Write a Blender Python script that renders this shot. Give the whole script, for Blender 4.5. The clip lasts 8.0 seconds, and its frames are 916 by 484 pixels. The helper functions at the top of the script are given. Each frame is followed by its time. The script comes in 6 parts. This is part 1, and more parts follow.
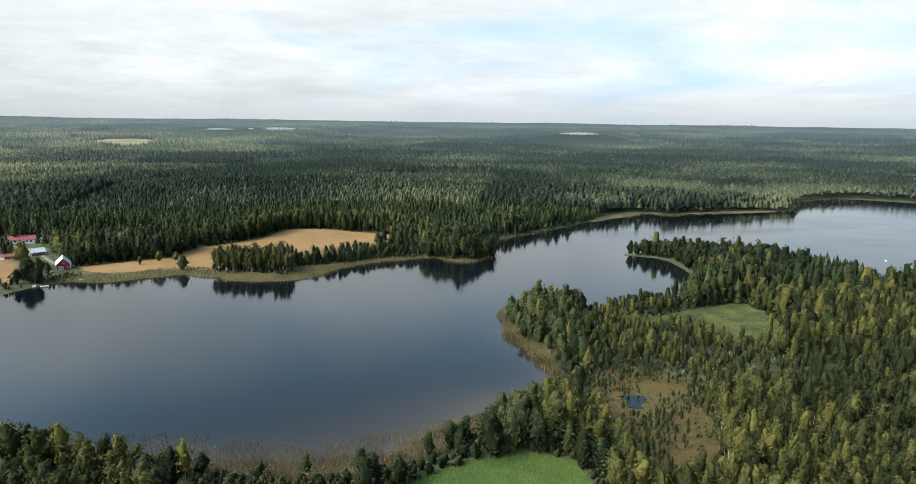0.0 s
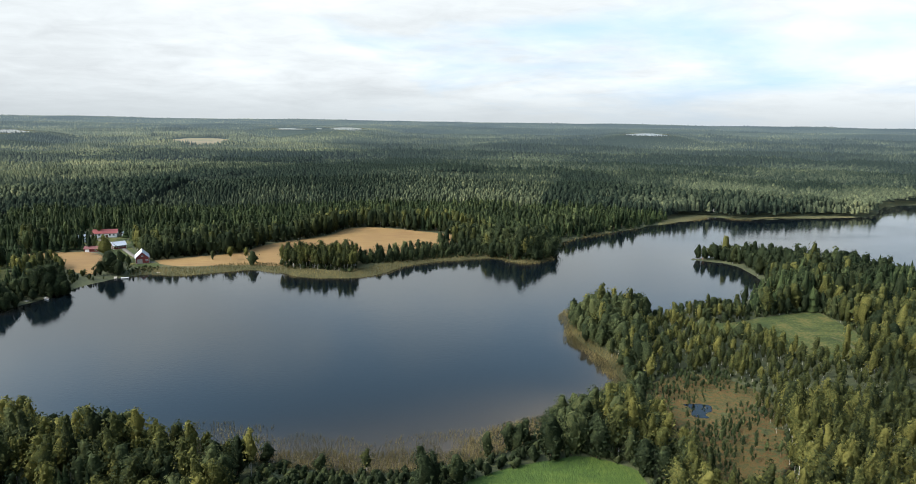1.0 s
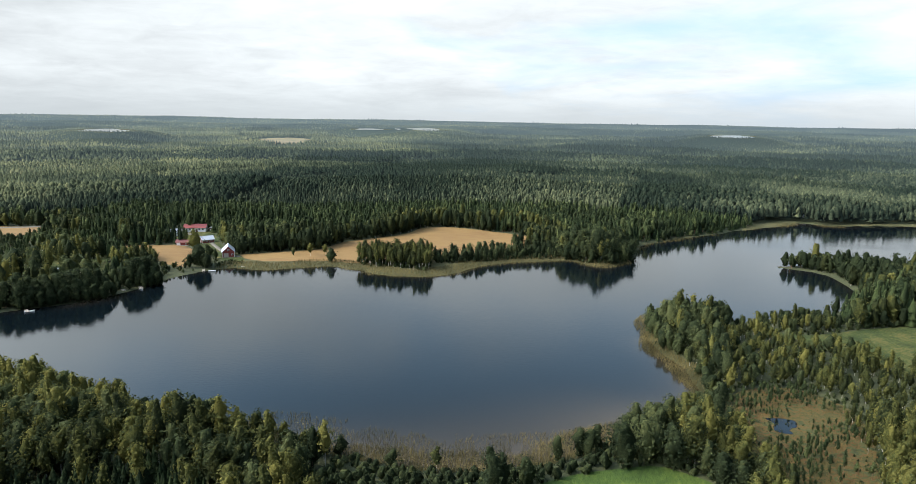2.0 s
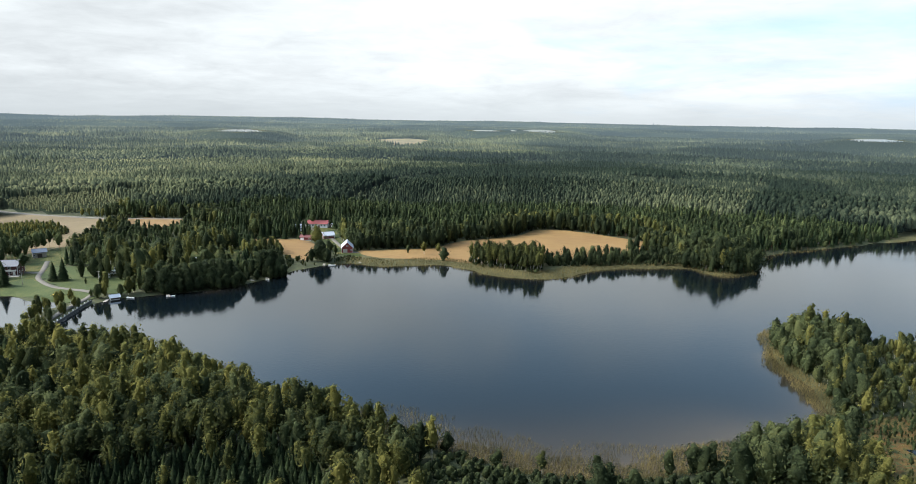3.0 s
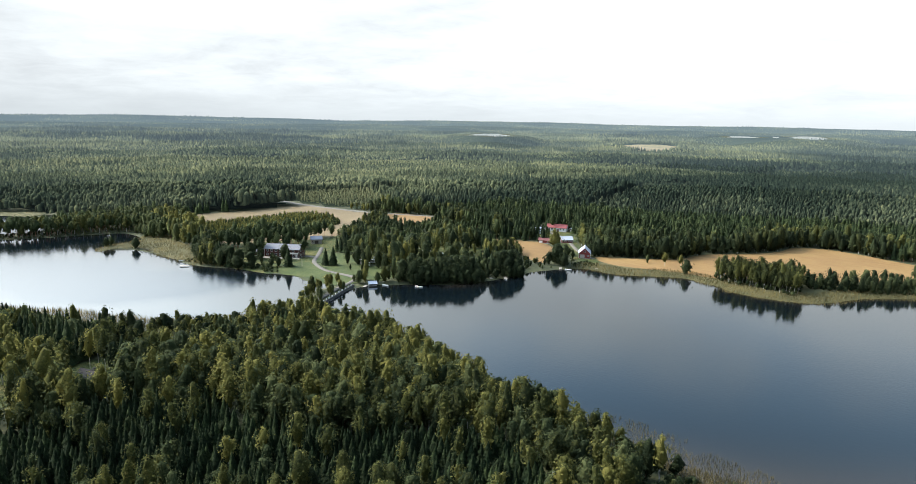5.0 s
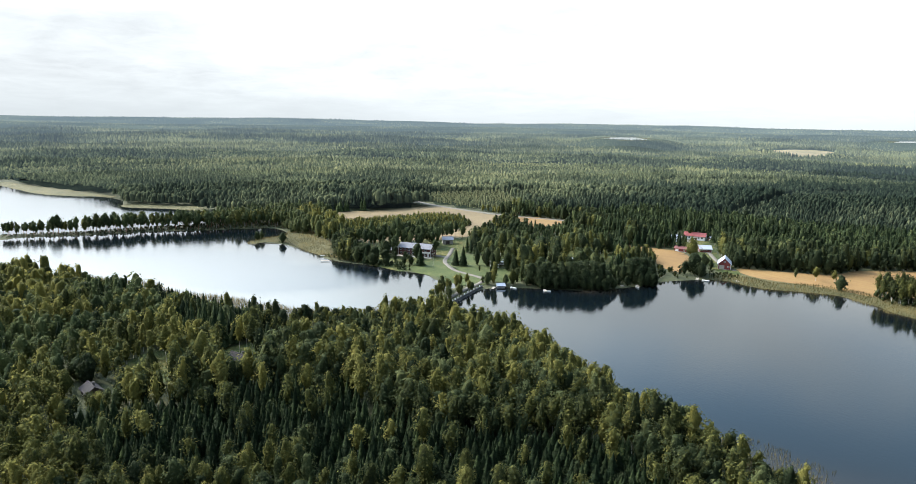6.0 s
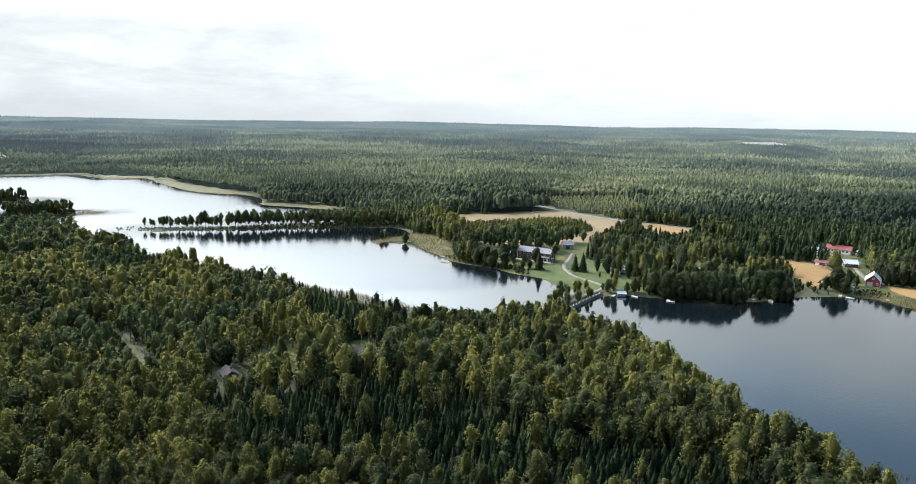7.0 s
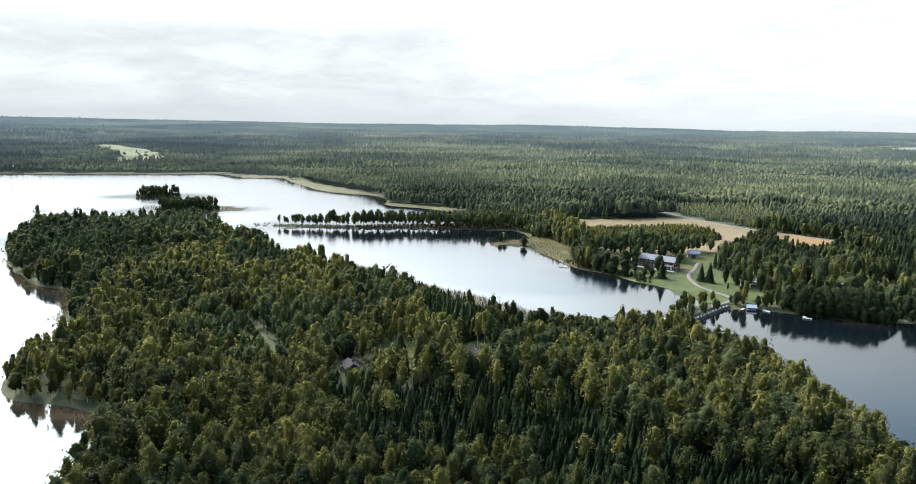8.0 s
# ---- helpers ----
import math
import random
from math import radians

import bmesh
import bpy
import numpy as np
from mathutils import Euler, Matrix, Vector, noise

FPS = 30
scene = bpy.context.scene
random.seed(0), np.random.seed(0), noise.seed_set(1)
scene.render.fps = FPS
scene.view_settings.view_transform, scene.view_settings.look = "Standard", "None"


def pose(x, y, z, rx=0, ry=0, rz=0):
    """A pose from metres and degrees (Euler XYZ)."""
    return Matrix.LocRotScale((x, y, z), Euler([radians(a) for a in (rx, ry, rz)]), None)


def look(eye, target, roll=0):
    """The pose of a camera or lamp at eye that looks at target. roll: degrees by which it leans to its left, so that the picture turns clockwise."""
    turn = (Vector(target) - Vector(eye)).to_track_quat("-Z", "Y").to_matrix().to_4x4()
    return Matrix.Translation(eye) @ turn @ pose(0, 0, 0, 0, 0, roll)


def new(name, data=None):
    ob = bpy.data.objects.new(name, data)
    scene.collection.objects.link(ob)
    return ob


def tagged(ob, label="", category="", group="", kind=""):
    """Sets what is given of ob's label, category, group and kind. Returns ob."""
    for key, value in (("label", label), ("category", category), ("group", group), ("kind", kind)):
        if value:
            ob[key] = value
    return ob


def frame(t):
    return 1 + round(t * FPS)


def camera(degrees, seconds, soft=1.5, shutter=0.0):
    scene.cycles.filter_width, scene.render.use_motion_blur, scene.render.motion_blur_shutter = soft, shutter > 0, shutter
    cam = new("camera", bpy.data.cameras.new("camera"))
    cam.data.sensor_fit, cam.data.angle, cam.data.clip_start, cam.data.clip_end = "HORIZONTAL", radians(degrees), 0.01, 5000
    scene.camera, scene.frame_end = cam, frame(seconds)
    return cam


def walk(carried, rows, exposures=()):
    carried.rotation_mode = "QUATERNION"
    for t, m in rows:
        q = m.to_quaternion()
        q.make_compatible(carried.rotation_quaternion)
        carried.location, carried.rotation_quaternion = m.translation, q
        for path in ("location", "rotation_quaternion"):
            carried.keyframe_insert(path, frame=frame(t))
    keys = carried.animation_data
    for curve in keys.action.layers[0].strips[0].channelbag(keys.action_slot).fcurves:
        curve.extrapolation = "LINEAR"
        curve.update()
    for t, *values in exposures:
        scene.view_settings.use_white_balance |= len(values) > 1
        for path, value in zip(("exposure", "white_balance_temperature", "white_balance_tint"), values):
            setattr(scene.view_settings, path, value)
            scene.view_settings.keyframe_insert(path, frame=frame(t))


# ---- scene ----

# ================= camera and its walk =================
cam = camera(68.2, 8.0, soft=0.5)
EYE = (0.0, 0.0, 95.0)


def aim(yaw, pitch, roll):
    a, p = radians(yaw), radians(pitch)
    way = Vector((-math.sin(a) * math.cos(p), math.cos(a) * math.cos(p), math.sin(p)))
    return look(EYE, Vector(EYE) + way * 100, roll)


# seconds, yaw, pitch, roll of a hovering drone that turns to its left
TURN = [
    (0.0, 0.00, -10.31, 0.74), (0.5, 2.82, -10.31, 0.79), (1.0, 5.35, -10.34, 0.82), (1.5, 8.16, -10.36, 0.87),
    (3.0, 21.38, -10.40, 1.03), (3.5, 27.00, -10.40, 1.04), (4.0, 31.78, -10.40, 1.06), (4.5, 36.52, -10.37, 1.06),
    (6.0, 52.78, -10.29, 1.06), (6.5, 58.29, -10.24, 1.05), (7.0, 63.03, -10.18, 1.05), (7.5, 68.11, -10.12, 1.05),
    (8.0, 73.20, -10.09, 1.04),
]
walk(cam, [(t, aim(y, p, r)) for t, y, p, r in TURN], exposures=[(0.0, -0.10), (3.0, 0.04), (5.0, 0.26), (6.5, 0.42), (8.0, 0.36)])

# ================= sky, sun =================
SUN_YAW, SUN_UP = 114.0, 38.0          # yaw to the left of north (+y), height
CLOUD_TOP, CLOUD_LOW, CLOUD_SUN = 0.33, 1.5, 0.24
CLOUD_GREY, CLOUD_WHITE, HORIZON_HAZE = (5.7, 6.1, 6.4, 1), (8.8, 9.4, 9.7, 1), (5.5, 6.0, 6.3, 1)
CIRRUS, SUN_GLARE = (5.6, 8.2, 11.0, 1), 10.5
world = bpy.data.worlds.new("sky")
scene.world = world
world.use_nodes = True
wn, wl = world.node_tree.nodes, world.node_tree.links
for n in list(wn):
    wn.remove(n)
w_out = wn.new("ShaderNodeOutputWorld")
w_bg = wn.new("ShaderNodeBackground")
w_bg.inputs["Strength"].default_value = 0.122
w_sky = wn.new("ShaderNodeTexSky")
w_sky.sky_type = "NISHITA"
w_sky.sun_disc = False
w_sky.sun_elevation = radians(SUN_UP)
w_sky.sun_rotation = radians(-SUN_YAW)
w_sky.altitude = 100.0
w_sky.air_density, w_sky.dust_density, w_sky.ozone_density = 1.0, 2.0, 1.0
# broken cloud: noise on the direction, flattened towards the horizon, thicker low down and towards the sun


def w_math(op, a, b=None):
    n = wn.new("ShaderNodeMath")
    n.operation = op
    for k, s in enumerate((a, b)):
        if s is None:
            continue
        if isinstance(s, (int, float)):
            n.inputs[k].default_value = s
        else:
            wl.new(s, n.inputs[k])
    return n.outputs[0]


w_co = wn.new("ShaderNodeTexCoord")
w_sep = wn.new("ShaderNodeSeparateXYZ")
wl.new(w_co.outputs["Generated"], w_sep.inputs[0])
w_up = w_math("MAXIMUM", w_sep.outputs["Z"], 0.0)
w_div = w_math("ADD", w_up, 0.16)
w_comb = wn.new("ShaderNodeCombineXYZ")
wl.new(w_math("DIVIDE", w_sep.outputs["X"], w_div), w_comb.inputs[0])
wl.new(w_math("DIVIDE", w_sep.outputs["Y"], w_div), w_comb.inputs[1])
wl.new(w_math("MULTIPLY", w_up, 6.0), w_comb.inputs[2])


def w_noise(scale, detail, rough=0.55, distort=0.3):
    n = wn.new("ShaderNodeTexNoise")
    n.inputs["Scale"].default_value = scale
    n.inputs["Detail"].default_value = detail
    n.inputs["Roughness"].default_value = rough
    n.inputs["Distortion"].default_value = distort
    wl.new(w_comb.outputs[0], n.inputs["Vector"])
    return n.outputs["Fac"]


w_sunside = w_math("ADD", w_math("MULTIPLY", w_sep.outputs["X"], -math.sin(radians(SUN_YAW))), w_math("MULTIPLY", w_sep.outputs["Y"], math.cos(radians(SUN_YAW))))
w_low = w_math("MULTIPLY", w_math("SUBTRACT", CLOUD_TOP, w_up), CLOUD_LOW)
w_cover = w_math("ADD", w_math("ADD", w_noise(0.62, 8.0), w_math("MINIMUM", w_math("MAXIMUM", w_low, -0.34), 0.25)), w_math("MULTIPLY", w_sunside, CLOUD_SUN))
w_ramp = wn.new("ShaderNodeValToRGB")
w_ramp.color_ramp.elements[0].position = 0.44
w_ramp.color_ramp.elements[1].position = 0.66
wl.new(w_cover, w_ramp.inputs["Fac"])
w_ramp2 = wn.new("ShaderNodeValToRGB")
w_ramp2.color_ramp.elements[0].position = 0.28
w_ramp2.color_ramp.elements[0].color = CLOUD_GREY
w_ramp2.color_ramp.elements[1].position = 0.62
w_ramp2.color_ramp.elements[1].color = CLOUD_WHITE
wl.new(w_math("ADD", w_math("ADD", w_math("MULTIPLY", w_noise(0.9, 6.0), 0.72), w_math("MULTIPLY", w_noise(3.4, 6.0, 0.62, 0.6), 0.28)), w_math("MULTIPLY", w_sunside, -0.12)), w_ramp2.inputs["Fac"])
# haze low over the horizon
w_hz = wn.new("ShaderNodeMapRange")
w_hz.inputs["From Min"].default_value, w_hz.inputs["From Max"].default_value = 0.0, 0.055
w_hz.inputs["To Min"].default_value, w_hz.inputs["To Max"].default_value = 0.85, 0.0
wl.new(w_up, w_hz.inputs["Value"])
w_mix = wn.new("ShaderNodeMix")
w_mix.data_type = "RGBA"
wl.new(w_ramp.outputs["Color"], w_mix.inputs["Factor"])
# thin high veil over the blue
w_veil = wn.new("ShaderNodeMix")
w_veil.data_type = "RGBA"
w_thin = wn.new("ShaderNodeMapRange")
w_thin.inputs["From Min"].default_value, w_thin.inputs["From Max"].default_value = 0.20, 0.50
w_thin.inputs["To Min"].default_value, w_thin.inputs["To Max"].default_value = 0.85, 0.28
wl.new(w_up, w_thin.inputs["Value"])
wl.new(w_thin.outputs["Result"], w_veil.inputs["Factor"])
wl.new(w_sky.outputs["Color"], w_veil.inputs["A"])
w_veil.inputs["B"].default_value = CIRRUS
wl.new(w_veil.outputs["Result"], w_mix.inputs["A"])
wl.new(w_ramp2.outputs["Color"], w_mix.inputs["B"])
w_mix2 = wn.new("ShaderNodeMix")
w_mix2.data_type = "RGBA"
wl.new(w_hz.outputs["Result"], w_mix2.inputs["Factor"])
wl.new(w_mix.outputs["Result"], w_mix2.inputs["A"])
w_mix2.inputs["B"].default_value = HORIZON_HAZE
# clouds brighten towards the sun
w_dot = w_math("ADD", w_math("MULTIPLY", w_sunside, math.cos(radians(SUN_UP))), w_math("MULTIPLY", w_up, math.sin(radians(SUN_UP))))
w_high = wn.new("ShaderNodeMapRange")
w_high.interpolation_type = "SMOOTHSTEP"
w_high.inputs["From Min"].default_value, w_high.inputs["From Max"].default_value = 0.10, 0.32
wl.new(w_up, w_high.inputs["Value"])
w_thick = w_math("MULTIPLY", w_math("MULTIPLY", w_math("MAXIMUM", w_sunside, 0.0), -0.20), w_math("SUBTRACT", 1.0, w_high.outputs["Result"]))
w_gl = w_math("ADD", w_math("ADD", w_math("MULTIPLY", w_math("MULTIPLY", w_math("POWER", w_math("MAXIMUM", w_dot, 0.0), 3.6), w_high.outputs["Result"]), SUN_GLARE), 1.0), w_thick)
w_gain = wn.new("ShaderNodeVectorMath")
w_gain.operation = "SCALE"
wl.new(w_mix2.outputs["Result"], w_gain.inputs[0])
wl.new(w_gl, w_gain.inputs["Scale"])
wl.new(w_gain.outputs[0], w_bg.inputs["Color"])
wl.new(w_bg.outputs[0], w_out.inputs["Surface"])

sun = new("sun", bpy.data.lights.new("sun", "SUN"))
sun.data.energy = 4.1
sun.data.angle = radians(1.2)
sun.data.color = (1.0, 0.93, 0.81)
a_s, e_s = radians(SUN_YAW), radians(SUN_UP)
sun_way = Vector((-math.sin(a_s) * math.cos(e_s), math.cos(a_s) * math.cos(e_s), math.sin(e_s)))
sun.matrix_world = look(tuple(sun_way * 900), (0, 0, 0))


# ================= materials =================
def material(name):
    m = bpy.data.materials.new(name)
    m.use_nodes = True
    m.node_tree.nodes["Principled BSDF"].inputs["Specular IOR Level"].default_value = 0.25
    return m, m.node_tree.nodes, m.node_tree.links, m.node_tree.nodes["Principled BSDF"]


def rgba(c):
    return (c[0], c[1], c[2], 1.0)


def ramp_node(nodes, stops):
    r = nodes.new("ShaderNodeValToRGB")
    el = r.color_ramp.elements
    while len(el) < len(stops):
        el.new(0.5)
    for e, (p, c) in zip(el, stops):
        e.position, e.color = p, rgba(c)
    return r


def noise_node(nodes, links, scale, detail=4.0, rough=0.6, world_space=True, stretch=None):
    co = nodes.new("ShaderNodeNewGeometry" if world_space else "ShaderNodeTexCoord")
    src = co.outputs["Position"] if world_space else co.outputs["Object"]
    if stretch:
        mp = nodes.new("ShaderNodeMapping")
        mp.inputs["Scale"].default_value = stretch
        links.new(src, mp.inputs["Vector"])
        src = mp.outputs["Vector"]
    t = nodes.new("ShaderNodeTexNoise")
    t.inputs["Scale"].default_value = scale
    t.inputs["Detail"].default_value = detail
    t.inputs["Roughness"].default_value = rough
    links.new(src, t.inputs["Vector"])
    return t


def ground_like(name, stops, big=0.03, small=0.6, rough=0.95, bump=0.4, bump_scale=1.5, stretch=None, bump_dist=0.3):
    """Earth, grass or crop: two scales of noise mixed into one colour ramp, with relief."""
    m, nd, ln, bs = material(name)
    n1 = noise_node(nd, ln, big, 5.0)
    n2 = noise_node(nd, ln, small, 6.0, 0.7, stretch=stretch)
    mx = nd.new("ShaderNodeMix")
    mx.inputs["Factor"].default_value = 0.5
    ln.new(n1.outputs["Fac"], mx.inputs["A"])
    ln.new(n2.outputs["Fac"], mx.inputs["B"])
    rp = ramp_node(nd, stops)
    ln.new(mx.outputs["Result"], rp.inputs["Fac"])
    ln.new(rp.outputs["Color"], bs.inputs["Base Color"])
    bs.inputs["Roughness"].default_value = rough
    n3 = noise_node(nd, ln, bump_scale, 5.0, 0.7, stretch=stretch)
    bp = nd.new("ShaderNodeBump")
    bp.inputs["Strength"].default_value = bump
    bp.inputs["Distance"].default_value = bump_dist
    ln.new(n3.outputs["Fac"], bp.inputs["Height"])
    ln.new(bp.outputs["Normal"], bs.inputs["Normal"])
    return m


def foliage(name, dark, mid, light, through_light=0.25, rough=0.75):
    """Leaves or needles: each plant has its own tone, each spray a little variation; some light passes through."""
    m, nd, ln, bs = material(name)
    at = nd.new("ShaderNodeAttribute")
    at.attribute_name = "tone"
    n = noise_node(nd, ln, 1.7, 4.0, 0.7)
    ad = nd.new("ShaderNodeMath")
    ad.operation = "MULTIPLY_ADD"
    ad.inputs[1].default_value = 1.7
    ln.new(n.outputs["Fac"], ad.inputs[0])
    ln.new(at.outputs["Fac"], ad.inputs[2])
    sb = nd.new("ShaderNodeMath")
    sb.operation = "SUBTRACT"
    sb.inputs[1].default_value = 0.85
    ln.new(ad.outputs[0], sb.inputs[0])
    rp = ramp_node(nd, [(0.0, dark), (0.5, mid), (1.0, light)])
    ln.new(sb.outputs[0], rp.inputs["Fac"])
    ln.new(rp.outputs["Color"], bs.inputs["Base Color"])
    bs.inputs["Roughness"].default_value = rough
    n2 = noise_node(nd, ln, 1.9, 3.0, 0.7)
    bp = nd.new("ShaderNodeBump")
    bp.inputs["Strength"].default_value = 0.8
    bp.inputs["Distance"].default_value = 0.45
    ln.new(n2.outputs["Fac"], bp.inputs["Height"])
    ln.new(bp.outputs["Normal"], bs.inputs["Normal"])
    bs.inputs["Specular IOR Level"].default_value = 0.04
    tr = nd.new("ShaderNodeBsdfTranslucent")
    ln.new(rp.outputs["Color"], tr.inputs["Color"])
    ms = nd.new("ShaderNodeMixShader")
    ms.inputs["Fac"].default_value = through_light
    ln.new(bs.outputs[0], ms.inputs[1])
    ln.new(tr.outputs[0], ms.inputs[2])
    ln.new(ms.outputs[0], nd["Material Output"].inputs["Surface"])
    return m


def plain(name, col, rough=0.7, metal=0.0, vary=0.25, scale=1.5, bump=0.1):
    """Paint, metal or timber with light wear at two scales."""
    m, nd, ln, bs = material(name)
    n = noise_node(nd, ln, scale, 6.0, 0.65, world_space=False)
    lo = tuple(c * (1 - vary) for c in col)
    hi = tuple(min(1.0, c * (1 + vary)) for c in col)
    rp = ramp_node(nd, [(0.25, lo), (0.75, hi)])
    ln.new(n.outputs["Fac"], rp.inputs["Fac"])
    ln.new(rp.outputs["Color"], bs.inputs["Base Color"])
    bs.inputs["Roughness"].default_value = rough
    bs.inputs["Metallic"].default_value = metal
    n2 = noise_node(nd, ln, scale * 8, 3.0, 0.6, world_space=False)
    bp = nd.new("ShaderNodeBump")
    bp.inputs["Strength"].default_value = bump
    bp.inputs["Distance"].default_value = 0.03
    ln.new(n2.outputs["Fac"], bp.inputs["Height"])
    ln.new(bp.outputs["Normal"], bs.inputs["Normal"])
    return m


FLOOR = ground_like("forest_floor", [(0.3, (0.018, 0.022, 0.010)), (0.5, (0.040, 0.045, 0.018)), (0.7, (0.075, 0.075, 0.032))])
STUBBLE = ground_like("ripe_crop", [(0.30, (0.112, 0.060, 0.022)), (0.5, (0.156, 0.092, 0.031)), (0.72, (0.20, 0.126, 0.046))],
                      big=0.02, small=0.25, bump=0.3, stretch=(0.25, 2.0, 1.0))
PALE = ground_like("pale_stubble", [(0.3, (0.082, 0.060, 0.028)), (0.5, (0.112, 0.082, 0.039)), (0.72, (0.148, 0.110, 0.055))],
                   big=0.02, small=0.25, bump=0.3, stretch=(0.4, 1.6, 1.0))
GREEN = ground_like("green_sward", [(0.40, (0.020, 0.041, 0.005)), (0.5, (0.034, 0.059, 0.007)), (0.60, (0.058, 0.080, 0.012))],
                    big=0.07, small=1.1, bump=0.9, bump_scale=1.3, bump_dist=0.5, stretch=(1.0, 0.4, 1.0))
LAWN = ground_like("lawn", [(0.38, (0.021, 0.034, 0.006)), (0.5, (0.034, 0.048, 0.009)), (0.62, (0.056, 0.064, 0.015))], big=0.08, small=0.8)
MEADOW = ground_like("rough_meadow", [(0.42, (0.020, 0.033, 0.006)), (0.5, (0.042, 0.054, 0.010)), (0.58, (0.088, 0.078, 0.020))],
                     big=0.09, small=0.7, bump=1.0, bump_dist=0.7)
MARSH = ground_like("sedge_marsh", [(0.3, (0.038, 0.041, 0.015)), (0.5, (0.064, 0.060, 0.022)), (0.7, (0.108, 0.088, 0.036))],
                    big=0.05, small=0.5, bump=0.9, bump_dist=0.7)
BOG = ground_like("bog_moss", [(0.38, (0.026, 0.036, 0.011)), (0.45, (0.062, 0.064, 0.018)), (0.485, (0.092, 0.045, 0.012)), (0.515, (0.096, 0.068, 0.016)), (0.54, (0.040, 0.043, 0.011)), (0.60, (0.080, 0.060, 0.016))],
                  big=0.13, small=0.45, bump=1.0, bump_dist=0.8)
GRAVEL = ground_like("gravel", [(0.3, (0.075, 0.067, 0.054)), (0.5, (0.105, 0.094, 0.077)), (0.7, (0.145, 0.132, 0.110))], big=0.3, small=3.0)
CLEARCUT = ground_like("logged_ground", [(0.3, (0.08, 0.078, 0.045)), (0.5, (0.145, 0.125, 0.075)), (0.7, (0.22, 0.185, 0.12))], big=0.01, small=0.06)
REED = foliage("reed_straw", (0.058, 0.052, 0.021), (0.118, 0.097, 0.039), (0.20, 0.158, 0.064), 0.3)
SPRUCE = foliage("spruce_needles", (0.011, 0.018, 0.008), (0.024, 0.036, 0.014), (0.048, 0.064, 0.023), 0.32)
BIRCH = foliage("birch_leaves", (0.026, 0.034, 0.015), (0.074, 0.079, 0.024), (0.158, 0.147, 0.041), 0.48)
ALDER = foliage("alder_leaves", (0.019, 0.027, 0.013), (0.046, 0.059, 0.025), (0.096, 0.107, 0.042), 0.48)
PINE = foliage("pine_needles", (0.022, 0.032, 0.014), (0.046, 0.061, 0.024), (0.088, 0.102, 0.038), 0.32)


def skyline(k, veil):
    """Distant woods; a bluish glow painted in for the haze of the air."""
    m, nd, ln, bs = material("haze_glow_woods")
    at = nd.new("ShaderNodeAttribute")
    at.attribute_name = "tone"
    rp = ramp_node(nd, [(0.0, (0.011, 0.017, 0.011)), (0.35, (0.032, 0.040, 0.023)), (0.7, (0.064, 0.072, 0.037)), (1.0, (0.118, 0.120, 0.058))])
    n = noise_node(nd, ln, (0.55, 0.4, 0.3, 0.22)[min(k, 3)], 4.0, 0.7)
    ad = nd.new("ShaderNodeMath")
    ad.operation = "MULTIPLY_ADD"
    ad.inputs[1].default_value = 1.1
    ln.new(n.outputs["Fac"], ad.inputs[0])
    ln.new(at.outputs["Fac"], ad.inputs[2])
    sb = nd.new("ShaderNodeMath")
    sb.operation = "SUBTRACT"
    sb.inputs[1].default_value = 0.55
    ln.new(ad.outputs[0], sb.inputs[0])
    ln.new(sb.outputs[0], rp.inputs["Fac"])
    ln.new(rp.outputs["Color"], bs.inputs["Base Color"])
    n2 = noise_node(nd, ln, 0.7, 3.0, 0.7)
    bp = nd.new("ShaderNodeBump")
    bp.inputs["Strength"].default_value = 0.9
    bp.inputs["Distance"].default_value = 1.0
    ln.new(n2.outputs["Fac"], bp.inputs["Height"])
    if k < 4:
        ln.new(bp.outputs["Normal"], bs.inputs["Normal"])
    bs.inputs["Roughness"].default_value = 1.0
    bs.inputs["Specular IOR Level"].default_value = 0.0
    # emission in place of haze: veil sets how strongly the ring glows
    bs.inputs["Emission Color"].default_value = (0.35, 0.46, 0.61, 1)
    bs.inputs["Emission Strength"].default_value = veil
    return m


# painted haze of each ring, from the nearest to the farthest
HAZE_WOODS = [skyline(k, v) for k, v in enumerate((0.007, 0.020, 0.040, 0.074, 0.115, 0.160, 0.21, 0.27, 0.35))]
BARK_WHITE = plain("birch_bark", (0.36, 0.34, 0.30), 0.8, vary=0.5, scale=3)
BARK_DARK = plain("conifer_bark", (0.14, 0.085, 0.055), 0.9, vary=0.4, scale=3)
BARK_PINE = plain("pine_bark", (0.17, 0.085, 0.05), 0.9, vary=0.4, scale=2)


